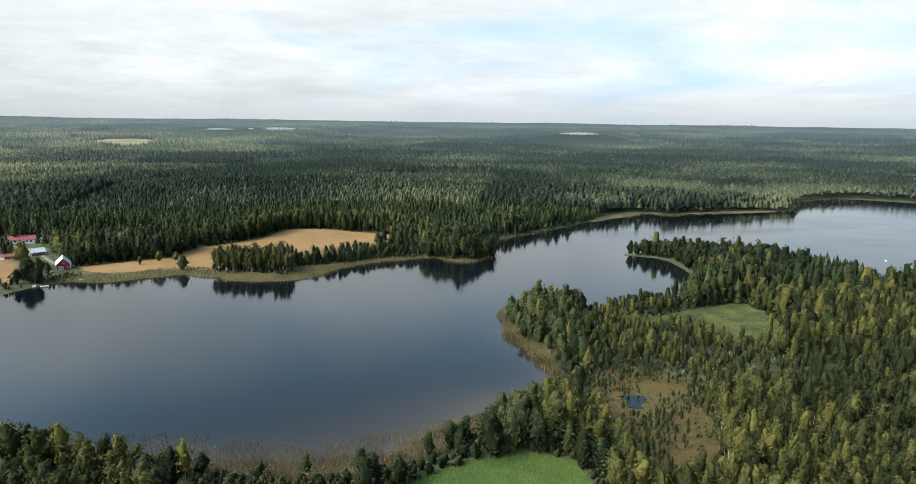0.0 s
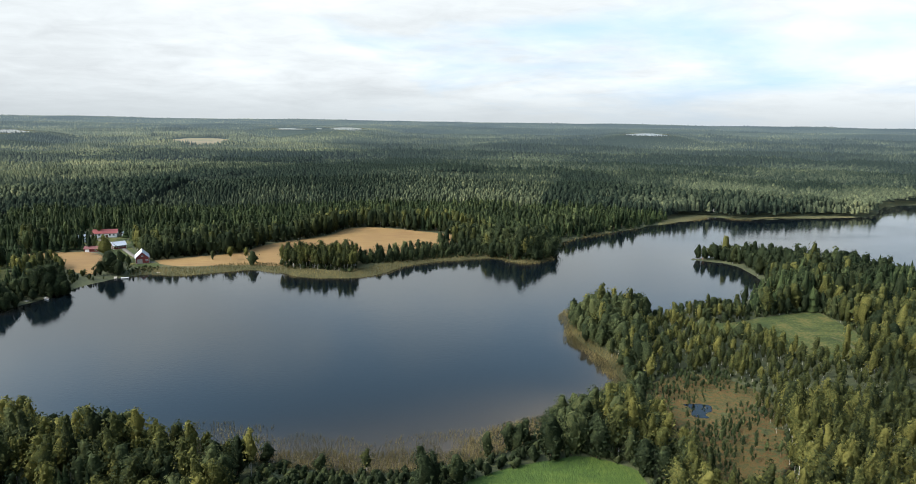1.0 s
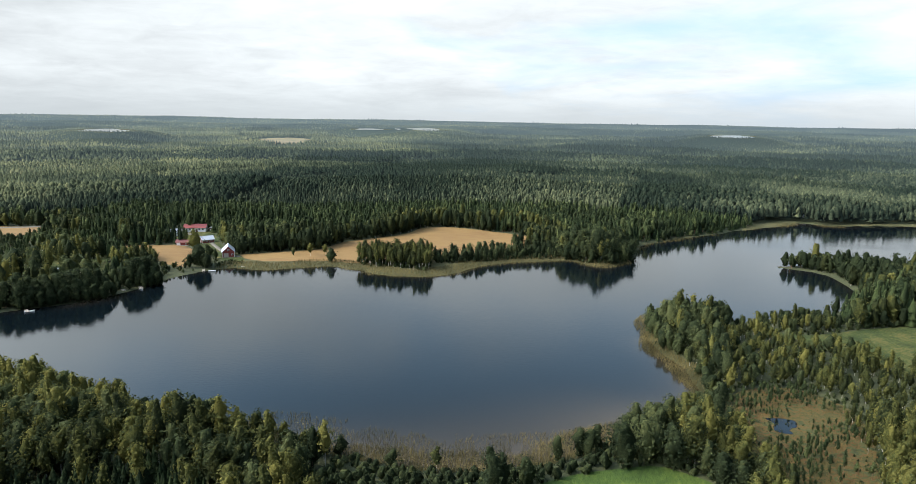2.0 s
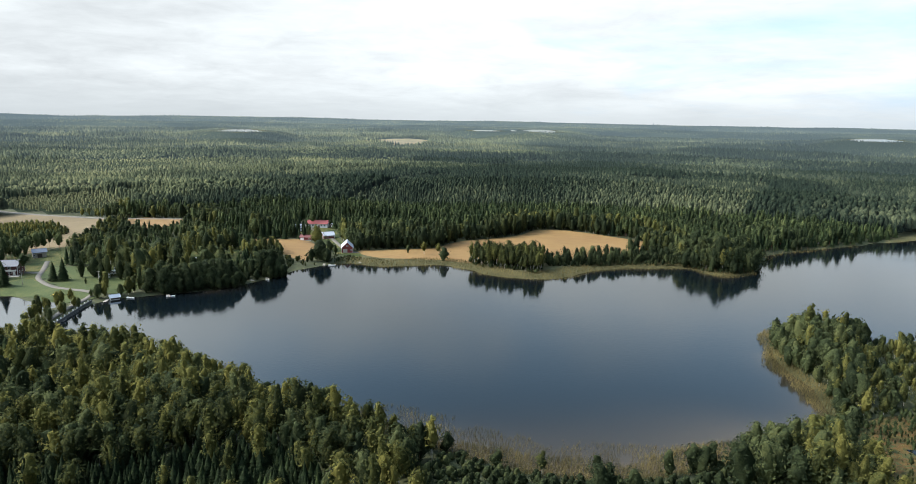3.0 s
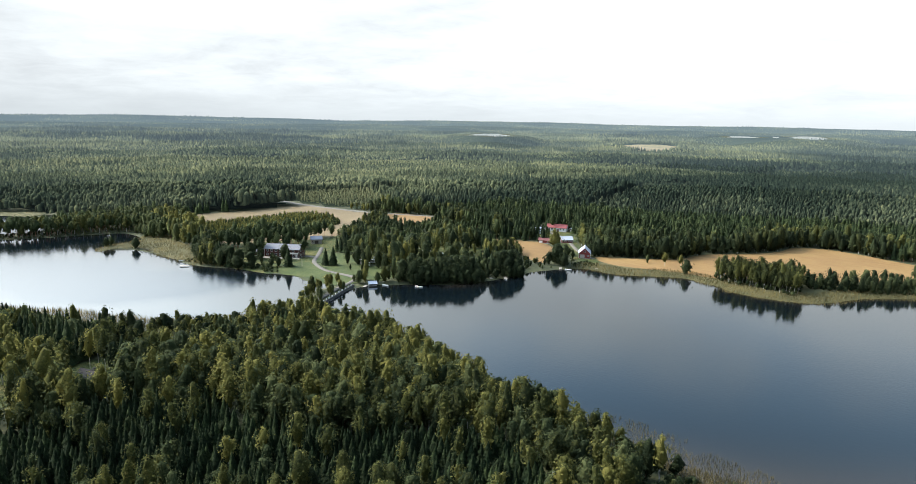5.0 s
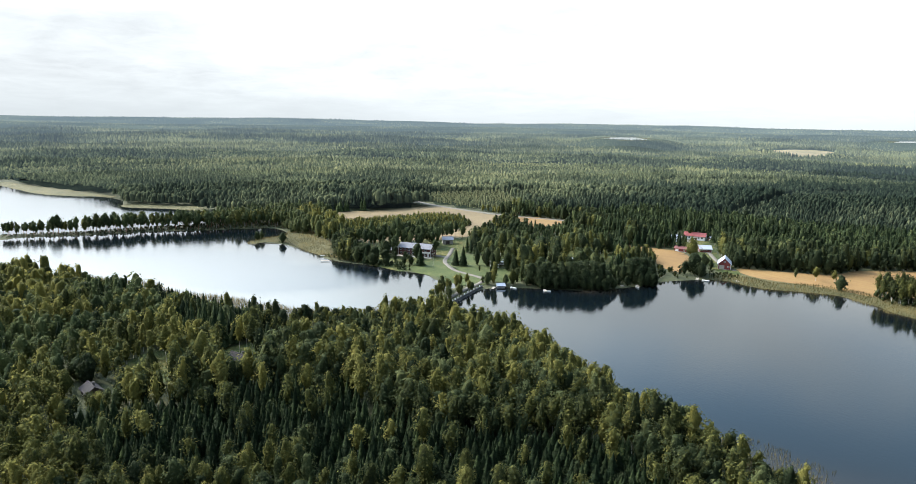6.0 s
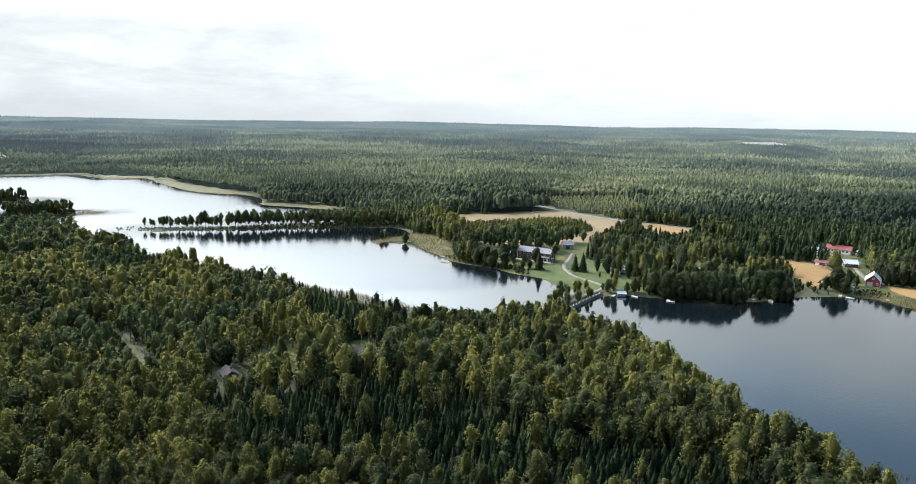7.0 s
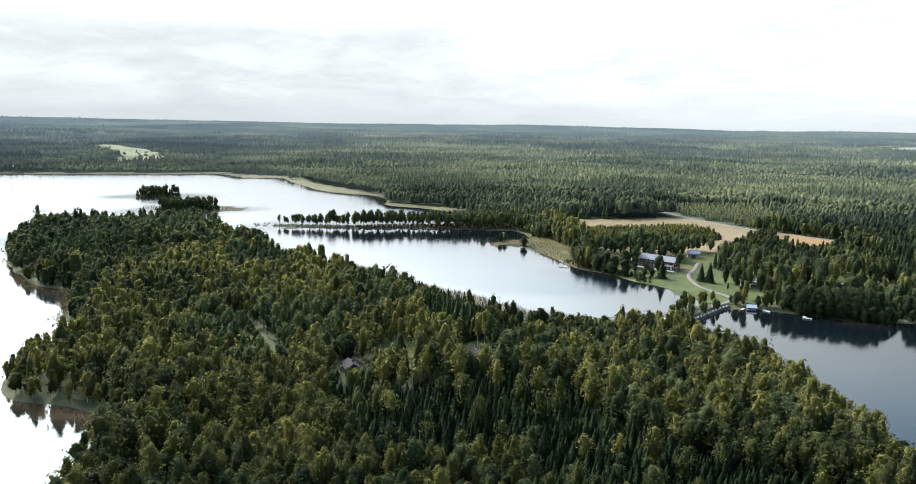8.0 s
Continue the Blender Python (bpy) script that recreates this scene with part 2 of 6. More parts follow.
def water_material():
    m, nd, ln, bs = material("lake_water")
    n0 = noise_node(nd, ln, 0.012, 4.0)
    rp = ramp_node(nd, [(0.35, (0.0016, 0.0034, 0.0046)), (0.65, (0.0022, 0.0044, 0.0060))])
    ln.new(n0.outputs["Fac"], rp.inputs["Fac"])
    at = nd.new("ShaderNodeAttribute")
    at.attribute_name = "tone"
    sand = nd.new("ShaderNodeMix")
    sand.data_type = "RGBA"
    ln.new(at.outputs["Fac"], sand.inputs["Factor"])
    ln.new(rp.outputs["Color"], sand.inputs["A"])
    sand.inputs["B"].default_value = (0.060, 0.044, 0.025, 1)
    ln.new(sand.outputs["Result"], bs.inputs["Base Color"])
    bs.inputs["IOR"].default_value = 1.333
    bs.inputs["Specular IOR Level"].default_value = 0.8
    bs.inputs["Specular Tint"].default_value = (0.56, 0.90, 1.0, 1)
    # calm streaks among light ripples
    n1 = noise_node(nd, ln, 0.010, 3.0, stretch=(1.0, 2.2, 1.0))
    still = nd.new("ShaderNodeAttribute")
    still.attribute_name = "calm"
    lull = nd.new("ShaderNodeMath")
    lull.operation = "MULTIPLY_ADD"
    lull.inputs[1].default_value = 0.45
    ln.new(n1.outputs["Fac"], lull.inputs[0])
    ln.new(still.outputs["Fac"], lull.inputs[2])
    rr = ramp_node(nd, [(0.0, (0.20, 0.20, 0.20)), (0.22, (0.09, 0.09, 0.09)), (0.5, (0.06, 0.06, 0.06)), (1.0, (0.04, 0.04, 0.04))])
    ln.new(lull.outputs[0], rr.inputs["Fac"])
    ln.new(rr.outputs["Color"], bs.inputs["Roughness"])
    n2 = noise_node(nd, ln, 0.45, 4.0, 0.6, stretch=(1.0, 1.7, 1.0))
    bp = nd.new("ShaderNodeBump")
    bp.inputs["Strength"].default_value = 0.09
    bp.inputs["Distance"].default_value = 0.22
    ln.new(n2.outputs["Fac"], bp.inputs["Height"])
    ln.new(bp.outputs["Normal"], bs.inputs["Normal"])
    return m


WATER = water_material()

# ================= plan: shores, fields =================
# lake shores as control points, joined by smooth curves
MAIN_NORTH = [(900, 480), (760, 720), (562, 828), (498, 864), (425, 831), (377, 755), (323, 721), (219, 689), (195, 706), (153, 663),
              (118, 629), (86, 596), (57, 565), (36, 536), (27, 497), (22, 465), (6, 446), (-14, 460), (-38, 452), (-71, 430),
              (-98, 392), (-126, 386), (-145, 397), (-167, 400), (-189, 386), (-206, 376), (-222, 377), (-237, 358), (-243, 345), (-243, 326),
              (-247, 309), (-253, 290), (-264, 278), (-273, 265), (-286, 253)]
MAIN_SOUTH = [(-288, 241), (-279, 215), (-270, 196), (-254, 195), (-214, 193), (-176, 186), (-140, 178), (-116, 174), (-92, 170), (-75, 168),
              (-51, 166), (-28, 170), (-16, 174), (-5, 180), (4, 189), (13, 205), (29, 222), (37, 241), (36, 262), (26, 285),
              (21, 313), (28, 331), (46, 333), (64, 331), (79, 343), (93, 351), (115, 360), (127, 375), (144, 402), (149, 426),
              (146, 453), (138, 469), (117, 476), (117, 481), (137, 490), (149, 487), (164, 470), (187, 455), (222, 444), (241, 428),
              (250, 406), (252, 379), (300, 340), (420, 300), (700, 330)]
WEST_NORTH = [(-302, 236), (-319, 232), (-339, 234), (-354, 226), (-374, 221), (-398, 207), (-417, 203), (-446, 203), (-486, 198), (-490, 177),
              (-506, 188), (-514, 216), (-543, 221), (-556, 219), (-567, 181), (-581, 135), (-592, 91), (-603, 48), (-618, 14), (-628, 14),
              (-618, 50), (-610, 95), (-604, 140), (-606, 190), (-640, 216), (-690, 200), (-731, 168), (-762, 144), (-856, 150), (-910, 92),
              (-1062, 54), (-1138, 40), (-1142, -15), (-1217, -53), (-1221, -127), (-1226, -217), (-1232, -303), (-1237, -387), (-1100, -520), (-800, -560)]
WEST_SOUTH = [(-500, -480), (-330, -330), (-230, -190), (-160, -100), (-160, -56), (-179, -53), (-197, -51), (-215, -46), (-226, -48), (-234, -58),
              (-242, -72), (-252, -85), (-276, -91), (-294, -86), (-307, -78), (-324, -81), (-344, -88), (-377, -95), (-405, -101), (-423, -121),
              (-491, -154), (-563, -175), (-610, -161), (-606, -112), (-618, -67), (-580, -27), (-528, -13), (-506, 0), (-463, 22), (-440, 43),
              (-406, 69), (-372, 83), (-344, 100), (-322, 113), (-298, 126), (-282, 143), (-274, 157), (-274, 174), (-281, 192), (-286, 200),
              (-297, 214)]
EAST_POND = [(723, 1071), (743, 1133), (804, 1240), (900, 1300), (1000, 1200), (900, 1080)]
# islets: centre, half-lengths, turn
ISLETS = [(-880, -112, 14, 26, 0), (-748, -68, 17, 34, 0), (-604, 27, 5, 9, 0)]
# far lakes on higher ground: centre, half-lengths across and along, turn, level
FAR_LAKES = [(-800, 2960, 100, 330, 15, 43.0), (-990, 2829, 55, 160, 20, 41.0), (487, 2790, 80, 290, -10, 41.0), (-1630, 2000, 72, 230, 39, 35.4)]

SHELVES = [(-990, 1965, 110, 150, 20), (-1915, -325, 150, 90, 0), (-1630, -265, 130, 70, 0)]

FIELDS = {
    "barn_field": [(-236, 406), (-226, 418), (-206, 432), (-191, 446), (-185, 477), (-152, 520), (-146, 550), (-124, 561), (-85, 550), (-48, 531),
                   (-59, 487), (-105, 444), (-146, 410), (-174, 408), (-211, 396)],
    "yard_field": [(-332, 399), (-306, 422), (-283, 422), (-256, 392), (-250, 368), (-262, 369), (-292, 387)],
    "long_field": [(-596, 292), (-586, 345), (-581, 410), (-504, 419), (-480, 426), (-437, 360), (-413, 317), (-435, 272), (-452, 248), (-501, 261)],
    "road_field": [(-476, 437), (-430, 457), (-411, 450), (-402, 400), (-428, 394)],
}
PLANTATION = [(-530, 262), (-525, 303), (-517, 362), (-484, 374), (-446, 345), (-458, 262), (-480, 245)]
CLEARING = [(73, 319), (96, 318), (124, 334), (148, 345), (152, 331), (153, 306), (145, 281), (128, 271), (113, 279), (104, 297), (90, 303)]
SWARD = [(-24, 120), (-20, 152), (-6, 168), (8, 176), (20, 180), (30, 176), (35, 168), (36, 120)]
BOGLAND = [(49, 238), (60, 247), (73, 249), (80, 243), (86, 232), (85, 212), (78, 187), (75, 173), (70, 155), (51, 156), (50, 183), (45, 200), (41, 215)]
BOG_POND = [(57, 211), (58, 217), (56, 220), (61, 221), (65, 220), (64, 215), (61, 214), (62, 210)]
NORTH_MARSH = [(-222, 377), (-221, 400), (-175, 407), (-148, 413), (-105, 443), (-58, 484), (-22, 493), (12, 457), (-15, 440), (-56, 415), (-96, 380),
               (-123, 374), (-143, 388), (-163, 391), (-202, 367)]
GROVE = [(-154, 415), (-139, 424), (-113, 436), (-101, 399), (-116, 400), (-139, 400)]
HEDGE = [(-106, 434), (-74, 461), (-22, 497), (-10, 478), (-20, 466), (-59, 446), (-98, 421)]
TIP_CLUMP = [(-24, 480), (12, 505), (26, 490), (22, 468), (8, 454), (-14, 452)]
FARMYARD = [(-326, 446), (-326, 466), (-306, 486), (-292, 472), (-264, 434), (-240, 412), (-231, 404), (-224, 394), (-236, 390), (-250, 400), (-268, 412), (-288, 430), (-306, 440)]
VILLA_YARD = [(-452, 248), (-433, 276), (-418, 324), (-392, 312), (-366, 284), (-347, 258), (-351, 224), (-376, 216), (-418, 227)]
SHORE_BRUSH = [(-352, 225), (-374, 220), (-398, 207), (-418, 203), (-421, 211), (-398, 216), (-375, 229), (-353, 232)]
VILLA_WOOD = [(-452, 248), (-433, 276), (-424, 326), (-412, 318), (-414, 300), (-396, 284), (-399, 265), (-414, 248), (-430, 236)]
CAMP = [(-342, 284), (-365, 334), (-327, 384), (-279, 335), (-282, 290), (-290, 276), (-312, 284)]
SPIT_MARSH = [(-490, 176), (-512, 212), (-503, 229), (-453, 226), (-408, 208), (-433, 202), (-487, 199)]
WEST_MARSH = [[(-1183, -15), (-1155, 40), (-1105, 45), (-1120, -15)], [(-1086, 62), (-1016, 86), (-900, 132), (-845, 152), (-898, 88), (-1046, 54)],
              [(-772, 142), (-729, 189), (-703, 222), (-694, 185), (-736, 136)]]
EAST_MARSH = [[(127, 640), (150, 680), (178, 706), (190, 704), (172, 672), (140, 634)], [(216, 691), (256, 708), (337, 733), (334, 723), (250, 699)]]
LAWN_SHORE = [(-351, 228), (-357, 239), (-362, 254), (-352, 256), (-334, 249), (-312, 249), (-296, 247), (-296, 238), (-306, 230), (-330, 232)]
BARN_FRONT = [(-262, 386), (-250, 394), (-236, 390), (-222, 392), (-222, 378), (-236, 362), (-252, 368)]
LAWN_CAMP = [(-339, 254), (-358, 263), (-370, 281), (-352, 292), (-338, 280), (-330, 276), (-308, 280), (-290, 272), (-292, 254), (-317, 250)]
CABIN_GLADE = [(-276, 58), (-266, 76), (-266, 100), (-258, 120), (-242, 124), (-236, 110), (-246, 96), (-251, 80), (-252, 62), (-262, 46)]
CABIN_YARD = [(-262, 46), (-259, 60), (-240, 57), (-242, 44)]
LOGGED = [(-1130, 1850), (-1010, 1880), (-960, 1820), (-870, 1840), (-930, 2120), (-1040, 2060)]
SW_FIELDS = [[(-1990, -400), (-1940, -315), (-1755, -225), (-1621, -203), (-1514, -249), (-1687, -301)], [(-1468, -268), (-1502, -256), (-1524, -228), (-1469, -228), (-1440, -236)],
             [(-1390, -436), (-1390, -400), (-1315, -382), (-1300, -406)]]
SW_STUBBLE = [(-1532, -222), (-1612, -196), (-1539, -184), (-1476, -222)]
EVEN_STAND = [(-364, 600), (-395, 800), (-210, 925), (60, 960), (20, 690), (-120, 590), (-230, 541)]
YOUNG_STAND = [(-667, 415), (-640, 550), (-509, 475), (-500, 430), (-585, 418)]
DARK_STAND = [(-221, 21), (-212, 47), (-208, 80), (-190, 100), (-173, 98), (-142, 116), (-127, 132), (-102, 144), (-85, 125), (-112, 97), (-138, 78),
              (-156, 57), (-168, 28), (-197, 19)]
SHRUB_STRIP = [(-66, 138), (-66, 166), (-48, 163), (-28, 167), (-5, 177), (8, 190), (16, 186), (4, 174), (-8, 166), (-22, 152), (-26, 120)]
SPIT_WOOD = [(-545, 224), (-563, 180), (-577, 135), (-588, 91), (-600, 48), (-616, 18), (-626, 18), (-622, 50), (-614, 95), (-608, 140), (-604, 200), (-570, 240)]
ROAD = [(-780, 470), (-698, 432), (-657, 420), (-583, 414), (-507, 424), (-478, 433), (-428, 461), (-380, 490)]
DRIVE = [(-266, 182), (-276, 197), (-284, 212), (-292, 228), (-298, 243), (-303, 250), (-311, 251), (-320, 250), (-332, 250), (-347, 255), (-359, 262), (-372, 275), (-388, 290)]
DRIVE_BRANCH = [(-366, 269), (-375, 265), (-381, 258)]
FARM_TRACK = [(-232, 402), (-250, 414), (-270, 434), (-290, 456), (-312, 468), (-340, 492)]


def smooth_ring(pts, n=5):
    """A closed Catmull-Rom curve through the control points."""
    p = np.array(pts, float)
    a, b, c, d = np.roll(p, 1, 0), p, np.roll(p, -1, 0), np.roll(p, -2, 0)
    out = []
    for t in np.arange(n) / n:
        out.append(0.5 * (2 * b + (c - a) * t + (2 * a - 5 * b + 4 * c - d) * t * t + (3 * b - a - 3 * c + d) * t ** 3))
    return np.stack(out, 1).reshape(-1, 2)


def smooth_line(pts, n=6):
    p = np.array(pts, float)
    p = np.vstack([2 * p[0] - p[1], p, 2 * p[-1] - p[-2]])
    out = []
    for i in range(1, len(p) - 2):
        a, b, c, d = p[i - 1:i + 3]
        for t in np.arange(n) / n:
            out.append(0.5 * (2 * b + (c - a) * t + (2 * a - 5 * b + 4 * c - d) * t * t + (3 * b - a - 3 * c + d) * t ** 3))
    out.append(p[-2])
    return np.array(out)


def inside(poly, x, y):
    poly = np.asarray(poly, float)
    hit = np.zeros(x.shape, bool)
    lo, hi = poly.min(0), poly.max(0)
    near = (x >= lo[0]) & (x <= hi[0]) & (y >= lo[1]) & (y <= hi[1])
    xs, ys = x[near], y[near]
    h = np.zeros(xs.shape, bool)
    for (x0, y0), (x1, y1) in zip(poly, np.roll(poly, -1, 0)):
        if y0 != y1:
            h ^= ((y0 > ys) != (y1 > ys)) & (xs < (x1 - x0) * (ys - y0) / (y1 - y0) + x0)
    hit[near] = h
    return hit


def edge_distance(poly, x, y, closed=True):
    poly = np.asarray(poly, float)
    nxt = np.roll(poly, -1, 0) if closed else poly[1:]
    d = np.full(x.shape, 1e9)
    for (x0, y0), (x1, y1) in zip(poly, nxt):
        dx, dy = x1 - x0, y1 - y0
        t = np.clip(((x - x0) * dx + (y - y0) * dy) / (dx * dx + dy * dy + 1e-9), 0, 1)
        d = np.minimum(d, (x - x0 - t * dx) ** 2 + (y - y0 - t * dy) ** 2)
    return np.sqrt(d)


def value_noise(x, y, cell, seed):
    """Smooth value noise, 0 to 1, with cells of that many metres."""
    rs = np.random.RandomState(seed)
    tab = rs.rand(256, 256)
    u, v = x / cell, y / cell
    i, j = np.floor(u).astype(int), np.floor(v).astype(int)
    fu, fv = u - i, v - j
    fu, fv = fu * fu * (3 - 2 * fu), fv * fv * (3 - 2 * fv)
    g = lambda a, b: tab[a % 256, b % 256]
    return (g(i, j) * (1 - fu) + g(i + 1, j) * fu) * (1 - fv) + (g(i, j + 1) * (1 - fu) + g(i + 1, j + 1) * fu) * fv


def ellipse_in(c, x, y, grow=0.0):
    cx, cy, a, b, turn = c[:5]
    t = radians(turn)
    u, v = (x - cx) * math.cos(t) + (y - cy) * math.sin(t), -(x - cx) * math.sin(t) + (y - cy) * math.cos(t)
    return np.hypot(u / (a + grow), v / (b + grow))


# raster of the signed distance to the shore (positive on land)
CELL, X0, Y0, NX, NY = 4.0, -1420.0, -640.0, 620, 520
gx, gy = np.meshgrid(X0 + CELL * np.arange(NX), Y0 + CELL * np.arange(NY), indexing="ij")
wig = lambda s: (value_noise(gx, gy, 14, s) - 0.5) * 7 + (value_noise(gx, gy, 45, s + 1) - 0.5) * 8
jx, jy = gx + 0.6 * wig(3), gy + 0.6 * wig(7)
shore = np.full(gx.shape, 1e9)
wet = np.zeros(gx.shape, bool)
for ring in (MAIN_NORTH + MAIN_SOUTH, WEST_NORTH + WEST_SOUTH, EAST_POND):
    curve = smooth_ring(ring, 3)
    shore = np.minimum(shore, edge_distance(curve, jx, jy))
    wet |= inside(curve, jx, jy)
SHORE = np.where(wet, -shore, shore)
for isl in ISLETS:
    SHORE = np.maximum(SHORE, (1 - ellipse_in(isl, jx, jy)) * min(isl[2], isl[3]))


def shore_at(x, y):
    u, v = np.clip((x - X0) / CELL, 0, NX - 1.001), np.clip((y - Y0) / CELL, 0, NY - 1.001)
    i, j = u.astype(int), v.astype(int)
    fu, fv = u - i, v - j
    return (SHORE[i, j] * (1 - fu) + SHORE[i + 1, j] * fu) * (1 - fv) + (SHORE[i, j + 1] * (1 - fu) + SHORE[i + 1, j + 1] * fu) * fv


def height_at(x, y):
    """The ground: shelving shores, low hills, and country that rises towards the skyline."""
    x, y = np.asarray(x, float), np.asarray(y, float)
    s = shore_at(x, y)
    r = np.hypot(x, y)
    bank = np.where(s > 0, 1.5 * (1 - np.exp(-s / 7.0)), np.maximum(s * 0.16, -3.5))
    inland = np.clip((s - 25) / 160, 0, 1)
    inland = inland * inland * (3 - 2 * inland)
    hills = (value_noise(x, y, 260, 11) - 0.35) * 7 + (value_noise(x, y, 90, 12) - 0.5) * 2.5
    hills += 13 * np.exp(-(((x + 260) / 420) ** 2 + ((y - 900) / 190) ** 2))
    z = bank + inland * np.maximum(hills, 0.0)
    far = np.clip((r - 1400) / 3450, 0, 1) ** 1.5 * 66
    far += np.clip((r - 1500) / 900, 0, 1) * ((value_noise(x, y, 620, 21) - 0.5) * 15 + (value_noise(x, y, 300, 22) - 0.5) * 7)
    z = z + np.where(s > 0, far, 0)
    for c in SHELVES:
        k = np.clip((1.7 - ellipse_in(c, x, y)) / 0.9, 0, 1)
        z = z + 9.0 * k * k * (3 - 2 * k)
    for c in FAR_LAKES:
        e = ellipse_in(c, x, y, 30)
        z0 = c[5]
        k = np.clip((2.2 - e) / 1.0, 0, 1)
        z = z * (1 - k) + z0 * k
    return z


# ================= mesh helpers =================
def mesh_object(name, verts, tris, mats, parent=None, mat_index=None, tone=None, smooth=False, calm=None):
    me = bpy.data.meshes.new(name)
    verts, tris = np.asarray(verts, np.float32), np.asarray(tris, np.int32)
    k = tris.shape[1]
    me.vertices.add(len(verts))
    me.vertices.foreach_set("co", verts.ravel())
    me.loops.add(tris.size)
    me.loops.foreach_set("vertex_index", tris.ravel())
    me.polygons.add(len(tris))
    me.polygons.foreach_set("loop_start", np.arange(0, tris.size, k, dtype=np.int32))
    for m in mats:
        me.materials.append(m)
    if mat_index is not None:
        me.polygons.foreach_set("material_index", np.asarray(mat_index, np.int32))
    if smooth:
        me.polygons.foreach_set("use_smooth", np.ones(len(tris), bool))
    if tone is not None:
        at = me.attributes.new("tone", "FLOAT", "POINT")
        at.data.foreach_set("value", np.asarray(tone, np.float32))
    if calm is not None:
        at = me.attributes.new("calm", "FLOAT", "POINT")
        at.data.foreach_set("value", np.asarray(calm, np.float32))
    me.update(calc_edges=True)
    ob = new(name, me)
    ob.parent = parent
    return ob


def part(name, bm, mat, parent, label=""):
    """Links a bmesh as one mesh object under a thing or a part."""
    me = bpy.data.meshes.new(name)
    bm.normal_update()
    bm.to_mesh(me)
    bm.free()
    me.materials.append(mat)
    ob = new(name, me)
    ob.parent = parent
    if label:
        tagged(ob, label)
    return ob


# ================= ground and water =================
rings = np.concatenate([np.arange(8, 150, 12.0), np.arange(150, 640, 6.5), np.arange(640, 1300, 13.0), 1300 * 1.032 ** np.arange(0, 49)])
rings = np.append(rings[rings < 4880], 4880.0)
N_AZ = 330
az = np.linspace(0, 2 * math.pi, N_AZ, endpoint=False)
rr, aa = np.meshgrid(rings, az, indexing="ij")
vx, vy = rr * np.sin(aa), rr * np.cos(aa)
gv = np.stack([vx, vy, height_at(vx, vy)], -1).reshape(-1, 3)
ii, jj = np.meshgrid(np.arange(len(rings) - 1), np.arange(N_AZ), indexing="ij")
q = np.stack([ii * N_AZ + jj, ii * N_AZ + (jj + 1) % N_AZ, (ii + 1) * N_AZ + (jj + 1) % N_AZ, (ii + 1) * N_AZ + jj], -1).reshape(-1, 4)[:, ::-1]
mid = len(gv)
gv = np.vstack([gv, [[0, 0, float(height_at(0.0, 0.0))]]])
hub = np.stack([np.full(N_AZ, mid), (np.arange(N_AZ) + 1) % N_AZ, np.arange(N_AZ), np.arange(N_AZ)], -1)
ground_tris = np.vstack([q[:, [0, 1, 2]], q[:, [0, 2, 3]], hub[:, :3]])
ground = mesh_object("ground", gv, ground_tris, [FLOOR], smooth=True)
tagged(ground, "dark mossy forest floor and shelving lake shores", "ground", kind="structure")

wx, wy = np.meshgrid(np.concatenate([np.linspace(-1400, -330, 40), np.linspace(-320, 160, 81), np.linspace(180, 1040, 20)]),
                     np.concatenate([np.linspace(-620, 130, 30), np.linspace(136, 352, 37), np.linspace(370, 1420, 40)]), indexing="ij")
wv = np.stack([wx, wy, np.zeros_like(wx)], -1).reshape(-1, 3)
wn_, wm_ = wx.shape
wi, wj = np.meshgrid(np.arange(wn_ - 1), np.arange(wm_ - 1), indexing="ij")
wq = np.stack([wi * wm_ + wj, (wi + 1) * wm_ + wj, (wi + 1) * wm_ + wj + 1, wi * wm_ + wj + 1], -1).reshape(-1, 4)
# how shallow the water is: 1 at the shore, with wide flats in the south bay
flat = 3 + 22 * np.exp(-(((wx + 10) / 60) ** 2 + ((wy - 190) / 50) ** 2))
# how still it is: sheltered along the shores, in the camp bay and behind the spit; open to the wind elsewhere
east, west = np.clip((wx - 20) / 110, 0, 1), np.clip((-wx - 300) / 60, 0, 1)
spit = np.exp(-(((wx + 560) / 60) ** 2 + ((wy - 120) / 90) ** 2))
still = np.clip(0.75 * np.exp(np.minimum(shore_at(wx, wy), 0) / 22) + 0.10, 0, 0.85) - 0.2 * east - west * (0.55 - 0.5 * spit)
water = mesh_object("water", wv, wq, [WATER], tone=(np.exp(np.minimum(shore_at(wx, wy), 0) / flat) * np.where((wy < 300) & (wx > -260), 1.0, np.where(wy < 20, 0.6, 0.12))).ravel(), calm=still.ravel())
tagged(water, "dark calm lake water with light ripples", "water", kind="structure")


